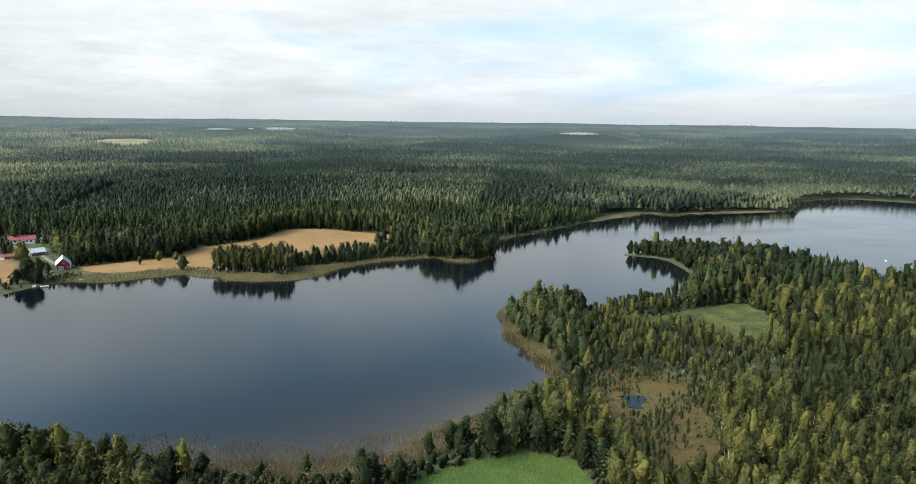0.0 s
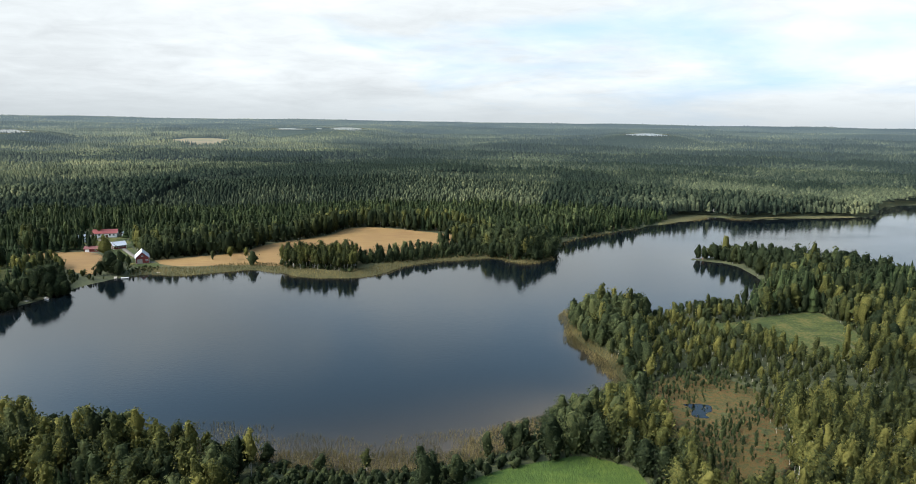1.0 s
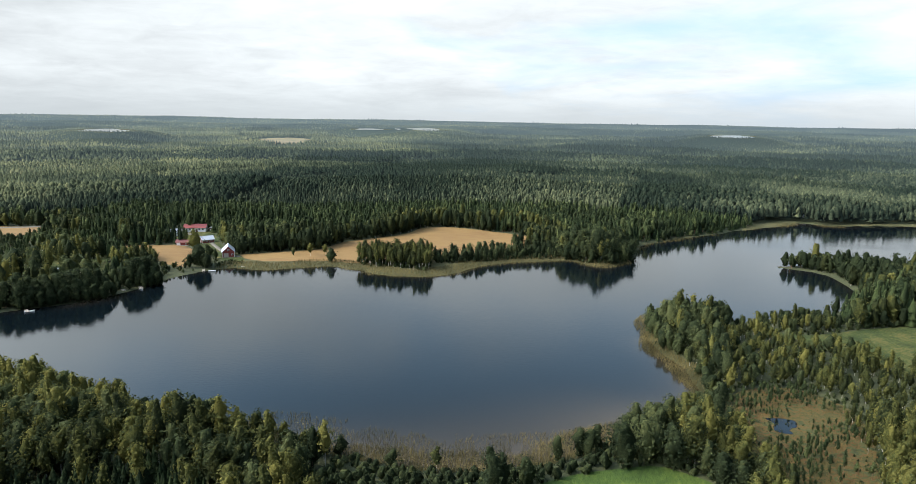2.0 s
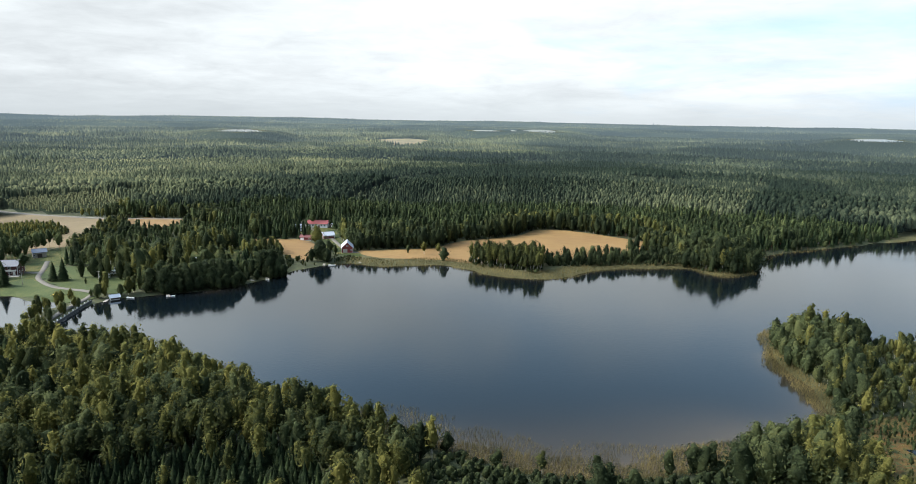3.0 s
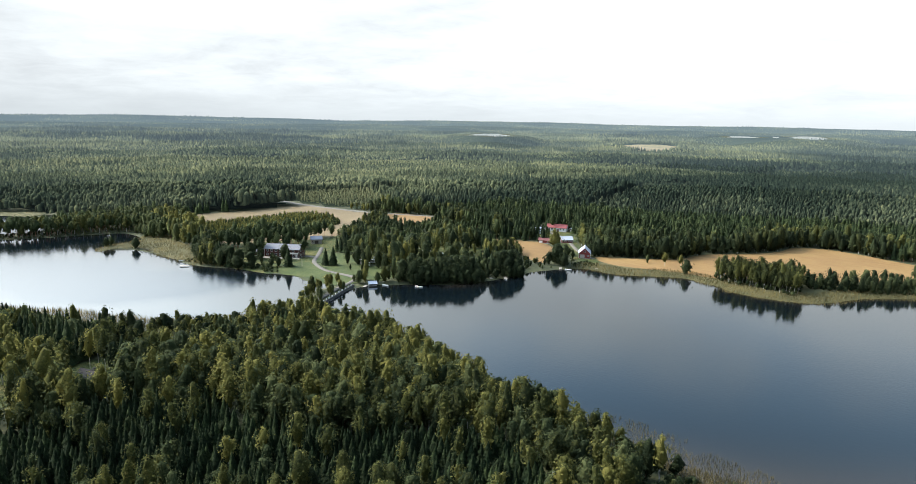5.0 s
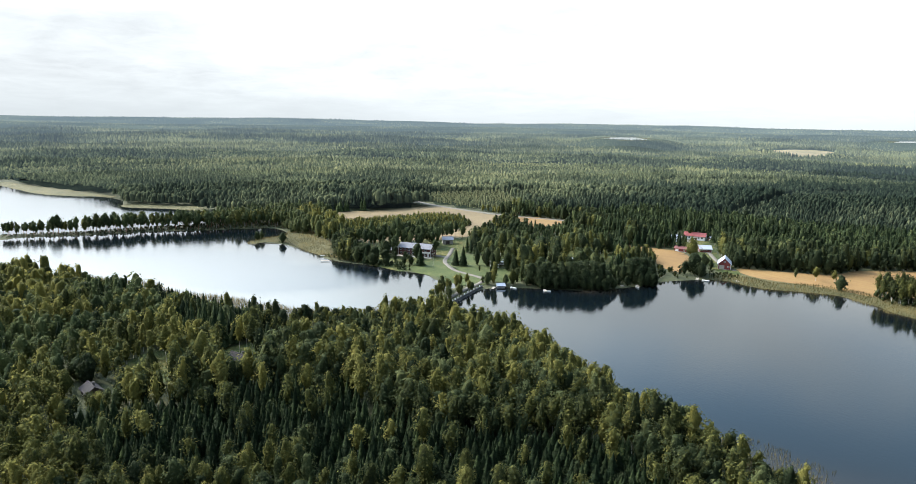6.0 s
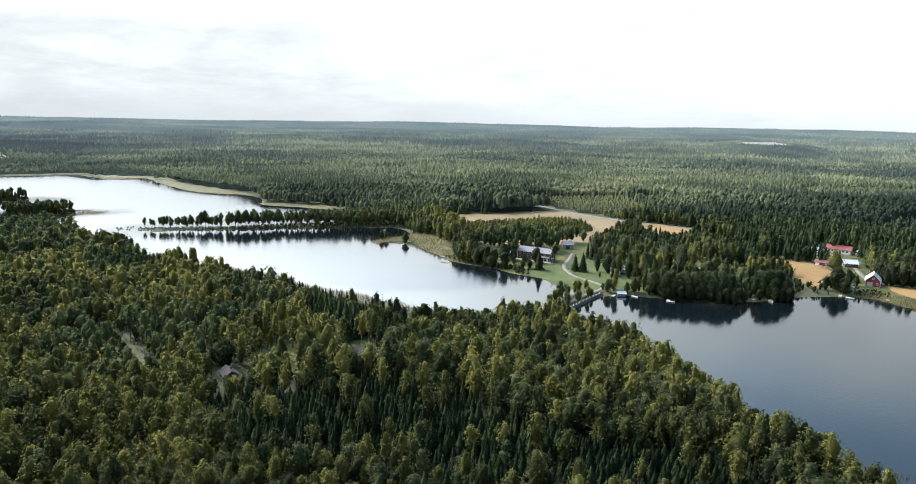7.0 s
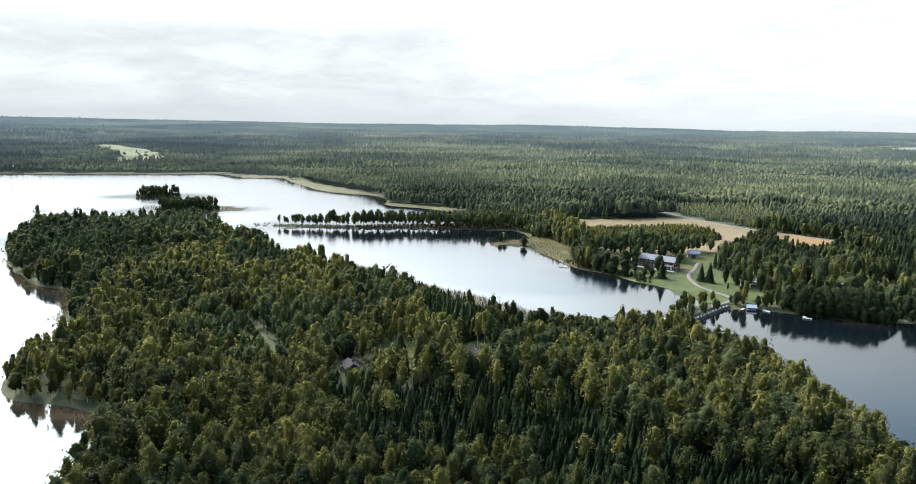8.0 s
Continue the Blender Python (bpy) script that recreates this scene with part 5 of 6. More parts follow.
for n, (tx, ty) in enumerate(ring_points(SPIT_WOOD, 4.3, 8)):
    thick = 11.0 + 6.5 * rs.rand() if ty > 60 else 8.5 + 5 * rs.rand()
    single_tree("far_pine" if rs.rand() < 0.72 else "far_birch", tx, ty, thick * (0.78 + 0.2 * rs.rand()), 1.05 + 0.45 * rs.rand(), 0.35 + 0.3 * rs.rand(), "slim pine on a narrow spit in the lake", "trees of the spit", "spit_tree")
for cx, cy, a, b, _ in ISLETS[:2]:
    for n in range(int(a * b / 5.5)):
        ang, rad = rs.rand() * 6.28, math.sqrt(rs.rand()) * 0.9
        single_tree("far_pine" if rs.rand() < 0.6 else "far_birch", cx + a * rad * math.cos(ang), cy + b * rad * math.sin(ang), 8 + 6 * rs.rand(), 1.0 + 0.3 * rs.rand(), 0.2 + 0.3 * rs.rand(),
                    "dark tree crowding a small islet", "trees of the islets", "islet_tree")
LONE = [("alder", -201, 418, 6.2, 1.0), ("birch", -189, 419, 9.5, 1.35), ("birch", -180, 423, 8.5, 1.3), ("birch", -262, 399, 19, 1.3)]
for kd, tx, ty, th, tw in LONE:
    single_tree(kd, tx, ty, th, tw, 0.6, "lone leafy tree at the edge of the grain field", "field-edge trees")
for tx, ty, th, tw in ((-242, 373, 14.5, 1.7), (-247, 375, 12.5, 1.6), (-236, 370, 10, 1.5), (-239, 371, 9, 1.2), (-246, 367, 9, 1.2), (-251, 381, 9, 1.1), (-231, 376, 3.5, 1.2)):
    single_tree("alder", tx, ty, th, tw, 0.1, "dark broad alder leaning over the water", "alders by the barn")
for tx, ty, th in ((-255, 333, 10), (-259, 341, 9.5), (-264, 348, 10), (-262, 356, 8), (-269, 361, 8.5), (-273, 368, 6.5), (-266, 339, 10), (-272, 352, 9), (-251, 338, 8)):
    single_tree("alder", tx, ty, th, 1.2, 0.12, "round dark alder between shore and grain field", "alders beside the small field")
bank = smooth_line([(-237, 352), (-242, 338), (-246, 326), (-250, 309), (-256, 291), (-266, 279), (-276, 266)], 6)
for k in range(len(bank)):
    if 300 < bank[k][1] < 320 or bank[k][1] > 334:
        continue
    for m in range(3):
        single_tree("alder", bank[k][0] + 4.6 - 4.4 * m + rs.normal(0, 0.8), bank[k][1] + rs.normal(0, 1.2), 7.0 + 3.0 * m + 2.5 * rs.rand(), 1.3, 0.16 + 0.12 * rs.rand(),
                    "broad dark alder overhanging the camp shore", "shore alders of the camp")
for tx, ty, th in ((-343, 259, 11.5), (-339, 262, 13.5)):
    single_tree("spruce", tx, ty, th, 1.3, 0.2, "dense dark spruce beside the gravel drive", "spruces by the drive")
for tx, ty, th in ((-336, 271, 12), (-329, 274, 13), (-321, 272, 11), (-332, 282, 14), (-322, 262, 4), (-313, 277, 12), (-305, 276, 11), (-311, 262, 6), (-300, 270, 9)):
    single_tree("alder", tx, ty, th, 0.95, 0.25, "leafy tree at the edge of the lawn", "trees of the lawn")
for tx, ty, th, kd in ((-356, 240, 13, "spruce"), (-361, 236, 7, "alder"), (-377, 217, 9, "alder"), (-384, 216, 12, "spruce"), (-391, 214, 11, "alder"), (-399, 216, 13, "spruce"),
                       (-405, 214, 9, "alder"), (-412, 210, 10, "alder"), (-369, 222, 6, "alder"), (-372, 224, 11, "alder"), (-380, 221, 12, "alder"), (-388, 219, 13, "alder"), (-395, 219, 12, "alder"), (-402, 219, 14, "spruce"),
                       (-409, 216, 11, "alder"), (-417, 212, 11, "alder"), (-425, 214, 9, "alder"), (-363, 232, 6, "alder"), (-375, 250, 11, "alder"), (-381, 245, 5, "alder"), (-377, 244, 4, "alder"), (-391, 241, 13, "pine"), (-395, 246, 14, "pine"), (-388, 240, 8, "alder"), (-371, 262, 13, "pine"), (-399, 238, 14, "spruce"), (-393, 236, 12, "alder"), (-368, 250, 3, "alder"), (-364, 244, 3, "alder"), (-384, 238, 5, "alder"), (-371, 238, 3.5, "alder"), (-377, 234, 4, "alder")):
    single_tree(kd, tx, ty, th, 1.6 if kd == "alder" else 1.3, 0.2, "dark tree on the villa's lake bank", "trees of the villa bank")
for tx, ty, th in ((-288, 206, 8.5), (-286, 211, 7), (-291, 214, 9.5), (-294, 222, 10.5), (-296, 226, 10), (-299, 233, 9), (-299, 245, 5), (-284, 198, 7), (-279, 203, 5), (-281, 208, 8), (-283, 215, 9), (-286, 219, 7), (-288, 226, 8.5), (-290, 230, 6), (-277, 198, 6.5)):
    single_tree("birch" if th > 8 else "alder", tx + 1.0, ty, th * 0.9, 1.15, 0.6, "young leafy tree growing on the stone causeway", "causeway trees", "causeway_tree")
for tx, ty, th in ((129, 483, 8), (132, 485, 9), (136, 484, 11), (140, 482, 12), (126, 481, 6), (144, 480, 13), (138, 478, 9)):
    single_tree("alder", tx, ty, th * 0.85, 1.0, 0.8, "pale green willow on a narrow stony point", "willows of the point")


# ================= reeds and water plants =================
def reed_tufts(name, x, y, tall, wide, label, blades=5, z_off=0.0):
    n = len(x)
    if n == 0:
        return
    z = np.maximum(height_at(x, y), -0.15) + z_off
    V, A = [], []
    tone = np.clip(0.45 + (value_noise(x, y, 8, 81) - 0.5) * 1.0 + rs.normal(0, 0.15, n), 0, 1)
    for b in range(blades):
        ang, off = rs.rand(n) * 6.28, rs.rand(n) * wide
        bx, by = x + np.cos(ang) * off, y + np.sin(ang) * off
        h = tall * (0.6 + 0.6 * rs.rand(n))
        lx, ly = rs.normal(0.12, 0.16, n) * h, rs.normal(0, 0.16, n) * h
        d = rs.rand(n) * 6.28
        wx_, wy_ = np.cos(d) * 0.11 * wide, np.sin(d) * 0.11 * wide
        V.append(np.stack([np.stack([bx - wx_, by - wy_, z], -1), np.stack([bx + wx_, by + wy_, z], -1), np.stack([bx + lx, by + ly, z + h], -1)], 1))
        A.append(np.repeat(tone, 3))
    v = np.concatenate(V).reshape(-1, 3)
    tagged(mesh_object(name, v, np.arange(len(v)).reshape(-1, 3), [REED], tone=np.concatenate(A)), label, "reeds", kind="stuff")


def band(poly, step, lo, hi, keep=0.5, cell=9, seed=91, soft=0.5):
    """Points in the shallows of a stretch of shore, thinning out with depth."""
    ring = smooth_ring(poly, 3)
    a, b = ring.min(0), ring.max(0)
    u, v = np.meshgrid(np.arange(a[0], b[0], step), np.arange(a[1], b[1], step), indexing="ij")
    u = u.ravel() + (rs.rand(u.size) - 0.5) * step
    v = v.ravel() + (rs.rand(v.size) - 0.5) * step
    s = shore_at(u, v)
    d = (s - lo) / (hi - lo)
    thin = np.clip(d / soft, 0, 1)
    ok = inside(ring, u, v) & (s > lo) & (s < hi) & (value_noise(u, v, cell, seed) * 0.7 + rs.rand(len(u)) * 0.3 < keep * (0.35 + 0.9 * thin))
    return u[ok], v[ok]


SOUTH_BAY = [(-100, 150), (-100, 190), (-45, 190), (-14, 196), (2, 204), (20, 214), (30, 205), (16, 180), (-10, 160), (-60, 150)]
EAST_SIDE = [(16, 212), (30, 245), (28, 262), (12, 300), (16, 335), (40, 335), (60, 260), (40, 215)]
WEST_BANK = [(-270, 150), (-270, 200), (-230, 205), (-150, 198), (-95, 190), (-95, 150)]
reed_tufts("reeds", *band(SOUTH_BAY, 0.66, -12, 3, 0.85, soft=0.7), 1.7, 0.55, "golden reed bed in the shallow bay", blades=4)
reed_tufts("reeds", *band(SOUTH_BAY, 0.9, -24, -10, 0.5, cell=5, seed=92), 1.2, 0.5, "thin outlying reeds in open water", blades=3)
reed_tufts("reeds", *band(EAST_SIDE, 0.7, -6, 4, 0.85, soft=0.5), 1.6, 0.55, "brown-gold reed strip below birch woods", blades=4)
reed_tufts("reeds", *band(WEST_BANK, 1.0, -12, 2, 0.62, soft=0.8), 1.4, 0.6, "sparse reeds along the wooded bank", blades=4)
NORTH_BANK = [(-226, 360), (-226, 400), (-140, 425), (-60, 470), (12, 480), (20, 440), (-60, 405), (-95, 372), (-140, 370), (-200, 355)]
reed_tufts("reeds", *band(NORTH_BANK, 1.2, -5, 14, 0.85, soft=0.2), 1.5, 0.8, "straw-coloured reeds along the field shore", blades=4)
reed_tufts("reeds", *band([(-520, 165), (-520, 235), (-400, 235), (-400, 190)], 1.3, -3, 30, 0.6, soft=0.2), 1.4, 0.9, "green-gold reeds on the low spit", blades=4)
PEN_BANK = [(-560, -30), (-520, 30), (-300, 160), (-270, 160), (-270, 120), (-400, 40), (-500, -30)]
reed_tufts("reeds", *band(PEN_BANK, 1.2, -15, 4, 0.9, soft=0.3), 2.1, 0.8, "reed fringe beyond the headland wood", blades=4)
reed_tufts("reeds", *band([(230, 360), (230, 450), (290, 450), (290, 340)], 1.2, -9, 2, 0.75), 1.6, 0.8, "pale reeds off the conifer point", blades=4)
reed_tufts("reeds", *band([(20, 520), (60, 600), (160, 690), (220, 720), (220, 670), (130, 610), (60, 530)], 1.6, -7, 2, 0.42, cell=22), 1.3, 1.0, "yellow sedge along the far bank", blades=4)
reed_tufts("reeds", *band([(-765, -55), (-765, -5), (-720, -5), (-720, -55)], 1.2, -14, 0, 0.6), 1.0, 0.8, "low reeds beside a wooded islet", blades=4)
reed_tufts("reeds", *band([(-440, -130), (-440, -80), (-330, -70), (-330, -110)], 1.2, -6, 1, 0.6), 1.2, 0.8, "reeds in the sheltered cove", blades=4)
tuft = ring_points(BOGLAND, 3.0, 12)
reed_tufts("bog_grass", np.array([p[0] for p in tuft]), np.array([p[1] for p in tuft]), 0.8, 0.7, "tawny cotton-grass tussocks of the bog", blades=3, z_off=0.1)


# ================= buildings and small things =================
RED = plain("falu_red_paint", (0.145, 0.030, 0.025), 0.85, vary=0.25)
MAROON = plain("dark_red_boards", (0.075, 0.030, 0.026), 0.85, vary=0.25)
WHITE = plain("white_paint", (0.62, 0.61, 0.58), 0.6, vary=0.06)
TIN = plain("pale_tin_roof", (0.37, 0.39, 0.42), 0.6, metal=0.1, vary=0.08)
GREYROOF = plain("grey_roofing", (0.135, 0.137, 0.145), 0.9, vary=0.15)
BLUEROOF = plain("blue_grey_tin", (0.10, 0.12, 0.15), 0.7, vary=0.12)
REDROOF = plain("red_roof_tiles", (0.20, 0.055, 0.050), 0.8, vary=0.2)
RUSTROOF = plain("faded_red_tin", (0.115, 0.045, 0.042), 0.85, vary=0.25)
DARKROOF = plain("tarred_felt_roof", (0.028, 0.026, 0.026), 0.97, vary=0.3)
DARKWOOD = plain("dark_stained_boards", (0.05, 0.037, 0.03), 0.8, vary=0.3)
GREYWOOD = plain("weathered_boards", (0.28, 0.25, 0.21), 0.85, vary=0.25)
STONE = plain("granite", (0.085, 0.083, 0.078), 0.9, vary=0.35, scale=0.8, bump=0.5)
CONCRETE = plain("concrete", (0.42, 0.41, 0.38), 0.85, vary=0.15)
RUBBER = plain("tyre_rubber", (0.03, 0.03, 0.03), 0.9)
YELLOW = plain("yellow_plastic", (0.75, 0.42, 0.05), 0.5)


def glass_material():
    m, nd, ln, bs = material("window_glass")
    bs.inputs["Base Color"].default_value = (0.02, 0.025, 0.03, 1)
    bs.inputs["Roughness"].default_value = 0.06
    bs.inputs["Specular IOR Level"].default_value = 0.6
    return m


GLASS = glass_material()


def box(bm, x0, x1, y0, y1, z0, z1, bevel=0.0):
    r = bmesh.ops.create_cube(bm, size=1.0)
    for v in r["verts"]:
        v.co = Vector(((x0 + x1) / 2 + v.co.x * (x1 - x0), (y0 + y1) / 2 + v.co.y * (y1 - y0), (z0 + z1) / 2 + v.co.z * (z1 - z0)))
    if bevel:
        es = {e for v in r["verts"] for e in v.link_edges}
        bmesh.ops.bevel(bm, geom=list(es), offset=bevel, segments=2, profile=0.5, affect="EDGES")


def boxes(*rows, bevel=0.0):
    bm = bmesh.new()
    for r in rows:
        box(bm, *r, bevel=bevel)
    return bm


def rod(bm, p, q, r0, r1=None, n=8):
    p, q = Vector(p), Vector(q)
    d = q - p
    res = bmesh.ops.create_cone(bm, cap_ends=True, segments=n, radius1=r0, radius2=r0 if r1 is None else r1, depth=d.length)
    bmesh.ops.transform(bm, verts=res["verts"], matrix=Matrix.Translation((p + q) / 2) @ d.to_track_quat("Z", "Y").to_matrix().to_4x4())


def thing(name, x, y, yaw, label, category, group="", z=None):
    top = new(name)
    top.empty_display_size = 1.0
    top.matrix_world = pose(x, y, float(height_at(x, y)) if z is None else z, 0, 0, yaw)
    return tagged(top, label, category, group)


def window_on(top, face, u, z, w, h, L, W, mat=None):
    """A framed window with its pane on one face: 'f' front (-y), 'b' back (+y), 'l' left end (-x), 'r' right end (+x)."""
    pos = {"f": (u, -W / 2, 0), "b": (u, W / 2, 180), "l": (-L / 2, u, -90), "r": (L / 2, u, 90)}[face]
    bm = boxes((-w / 2 - 0.1, w / 2 + 0.1, -0.07, 0.02, z - 0.1, z), (-w / 2 - 0.1, w / 2 + 0.1, -0.07, 0.02, z + h, z + h + 0.1),
               (-w / 2 - 0.1, -w / 2, -0.06, 0.02, z, z + h), (w / 2, w / 2 + 0.1, -0.06, 0.02, z, z + h), (-0.03, 0.03, -0.05, 0.02, z, z + h))
    win = part("window", bm, mat or WHITE, top)
    win.matrix_basis = pose(pos[0], pos[1], 0, 0, 0, pos[2])
    part("pane", boxes((-w / 2, w / 2, -0.03, 0.015, z, z + h)), GLASS, win)
    return win


def door_on(top, face, u, w, h, L, W, mat, name="door"):
    pos = {"f": (u, -W / 2, 0), "b": (u, W / 2, 180), "l": (-L / 2, u, -90), "r": (L / 2, u, 90)}[face]
    d = part(name, boxes((-w / 2, w / 2, -0.08, 0.02, 0.15, h), (-w / 2 - 0.12, -w / 2, -0.1, 0.02, 0.1, h + 0.12), (w / 2, w / 2 + 0.12, -0.1, 0.02, 0.1, h + 0.12),
                         (-w / 2, w / 2, -0.1, 0.02, h, h + 0.12)), mat, top)
    d.matrix_basis = pose(pos[0], pos[1], 0, 0, 0, pos[2])
    bm = bmesh.new()
    rod(bm, (w / 2 - 0.15, -0.14, 1.05), (w / 2 - 0.15, -0.14, 1.25), 0.025)
    part("handle", bm, TIN, d)
    return d


def house(name, label, category, x, y, yaw, L, W, wall_h, roof_h, wall, roof, windows=(), doors=(), chimney=None, corner=None, over=0.55, group=""):
    """A gabled house, ridge along its x axis."""
    top = thing(name, x, y, yaw, label, category, group)
    part("plinth", boxes((-L / 2 + 0.05, L / 2 - 0.05, -W / 2 + 0.05, W / 2 - 0.05, -1.2, 0.35)), CONCRETE, top)
    bm = bmesh.new()
    sec = [(-W / 2, 0.3), (W / 2, 0.3), (W / 2, wall_h), (0, wall_h + roof_h), (-W / 2, wall_h)]
    a = [bm.verts.new((-L / 2, p, z)) for p, z in sec]
    b = [bm.verts.new((L / 2, p, z)) for p, z in sec]
    bm.faces.new(a[::-1])
    bm.faces.new(b)
    for i in range(5):
        bm.faces.new((a[i], a[(i + 1) % 5], b[(i + 1) % 5], b[i]))
    bmesh.ops.recalc_face_normals(bm, faces=bm.faces)
    part("wall", bm, wall, top)
    slope = roof_h / (W / 2)
    for sgn in (-1, 1):
        bm = bmesh.new()
        e = W / 2 + over
        pts = [(0.0, wall_h + roof_h + 0.02), (sgn * e, wall_h - over * slope + 0.02), (sgn * e, wall_h - over * slope + 0.22), (0.0, wall_h + roof_h + 0.24)]
        a = [bm.verts.new((-L / 2 - over, p, z)) for p, z in pts]
        b = [bm.verts.new((L / 2 + over, p, z)) for p, z in pts]
        bm.faces.new(a)
        bm.faces.new(b)
        for i in range(4):
            bm.faces.new((a[i], a[(i + 1) % 4], b[(i + 1) % 4], b[i]))
        bmesh.ops.recalc_face_normals(bm, faces=bm.faces)
        part("roof_slope", bm, roof, top)
    part("ridge_cap", boxes((-L / 2 - over, L / 2 + over, -0.18, 0.18, wall_h + roof_h + 0.16, wall_h + roof_h + 0.30), bevel=0.04), roof, top)
    if corner:
        for sx in (-1, 1):
            for sy in (-1, 1):
                part("corner_board", boxes((sx * L / 2 - 0.1, sx * L / 2 + 0.1, sy * W / 2 - 0.1, sy * W / 2 + 0.1, 0.3, wall_h - 0.05)), corner, top)
    for face, u, z, w, h in windows:
        window_on(top, face, u, z, w, h, L, W)
    for face, u, w, h, mat in doors:
        door_on(top, face, u, w, h, L, W, mat)
    if chimney is not None:
        c = part("chimney", boxes((chimney - 0.4, chimney + 0.4, 0.1, 0.8, wall_h + roof_h * 0.5, wall_h + roof_h + 1.0), bevel=0.03), STONE, top)
        part("cap", boxes((chimney - 0.48, chimney + 0.48, 0.02, 0.88, wall_h + roof_h + 1.0, wall_h + roof_h + 1.08)), DARKROOF, c)
    return top


# farm by the lake
house("barn", "red board barn with a bright tin roof", "barn", -241.5, 404.5, 121, 12, 7.6, 3.9, 3.5, RED, TIN,
      windows=[("l", 0.0, 4.6, 1.0, 0.9), ("l", -2.4, 1.6, 0.9, 0.9), ("f", -3.5, 1.8, 0.9, 0.9), ("f", 3.0, 1.8, 0.9, 0.9)],
      doors=[("l", 1.5, 2.8, 2.8, GREYWOOD)], corner=WHITE)
house("farmhouse", "long white farmhouse with a red tiled roof", "house", -315, 481, 22, 16.5, 7.6, 3.5, 2.2, WHITE, REDROOF,
      windows=[("f", u, 1.5, 1.3, 1.4) for u in (-6.2, -3.8, -1.4, 3.4, 6.0)] + [("l", 0, 1.5, 1.3, 1.4), ("r", 0, 1.5, 1.3, 1.4)],
      doors=[("f", 1.4, 1.1, 2.2, MAROON)], chimney=2.0)
house("outbuilding", "dark board outbuilding with a grey tin roof", "house", -319, 456, 62, 8.5, 6.5, 2.8, 2.4, DARKWOOD, TIN,
      windows=[("l", 0.0, 1.2, 1.0, 1.0), ("f", -2.0, 1.2, 1.0, 1.0)], doors=[("f", 2.0, 1.0, 2.0, WHITE)])
house("shed", "low red shed with a red roof", "shed", -291, 428, 14, 8.5, 4.6, 2.4, 1.3, RED, RUSTROOF, windows=[("f", 3.0, 1.0, 0.9, 0.8)], doors=[("f", -2.5, 2.4, 2.1, WHITE)])
house("cowshed", "red farm building under pale tin roofing", "barn", -281, 442, 52, 8.5, 6.4, 2.7, 2.1, RED, TIN,
      windows=[("f", u, 1.3, 1.0, 0.9) for u in (-2.9, -1.0, 1.0, 2.9)], doors=[("l", 0.0, 2.2, 2.3, GREYWOOD)], corner=WHITE)
house("shed", "small dark shed with a pale pitched roof", "shed", -303, 487, 70, 5.2, 4.2, 2.2, 1.5, MAROON, TIN, doors=[("l", 0.0, 1.6, 2.0, WHITE)])
# villa and its outhouse
villa = house("villa", "long two-storey dark red villa with a grey roof", "house", -385, 257, 34, 24, 10.5, 5.6, 2.4, MAROON, GREYROOF,
              windows=[("f", u, z, 1.4, 1.3) for z in (1.2, 3.8) for u in (-10, -7, -4, -1, 2, 5, 8)] + [("r", v, z, 1.2, 1.2) for z in (1.2, 3.8) for v in (-2.5, 2.5)],
              doors=[("f", 10.2, 1.1, 2.2, WHITE)], chimney=-4.0, corner=WHITE)
part("balcony", boxes((1.5, 11.5, -6.75, -5.3, 2.75, 2.9), (1.5, 11.5, -6.78, -6.7, 2.9, 3.75), (1.5, 1.58, -6.7, -5.3, 2.9, 3.75), (11.42, 11.5, -6.7, -5.3, 2.9, 3.75)),
     WHITE, villa, "white boarded balcony")
for u in (1.7, 5.0, 8.2, 11.3):
    part("balcony_post", boxes((u - 0.07, u + 0.07, -6.72, -6.58, 0.0, 2.75)), WHITE, villa)
part("terrace", boxes((-12.5, 13.5, -9.5, -5.3, -0.6, 0.2), bevel=0.05), GREYWOOD, villa)
house("annex", "small flat-pitched annex beside the villa", "house", -400, 246, 34, 8, 6, 2.7, 1.0, MAROON, GREYROOF, windows=[("f", -1.5, 1.1, 1.2, 1.1), ("f", 1.5, 1.1, 1.2, 1.1)])
house("storehouse", "weathered board storehouse with a bluish tin roof", "shed", -404, 297, 58, 7.5, 5.5, 3.6, 1.7, GREYWOOD, BLUEROOF, doors=[("f", 0.0, 2.4, 2.4, DARKWOOD)],
      windows=[("f", -3.0, 1.4, 0.9, 0.9)])
# boathouse at the causeway
house("boathouse", "tiny white-roofed boathouse over the water", "boathouse", -287, 249.5, 60, 4.4, 3.4, 1.3, 1.0, DARKWOOD, TIN, doors=[("l", 0.0, 1.8, 1.8, WHITE)], over=0.4)
# forest cabins on the headland
house("cabin", "dark forest cabin with a black felt roof", "cabin", -243, 82, 20, 8, 6, 2.5, 2.0, DARKWOOD, DARKROOF,
      windows=[("f", -1.8, 1.1, 1.1, 1.0), ("l", 0.0, 1.1, 0.9, 0.9)], doors=[("f", 1.5, 0.95, 2.0, WHITE)], chimney=1.5)
house("cabin", "small brown cabin with a grey felt roof", "cabin", -242, 32, 8, 6.5, 4.8, 2.3, 1.5, DARKWOOD, DARKROOF, windows=[("f", 0.0, 1.1, 0.9, 0.9)], chimney=0.8)
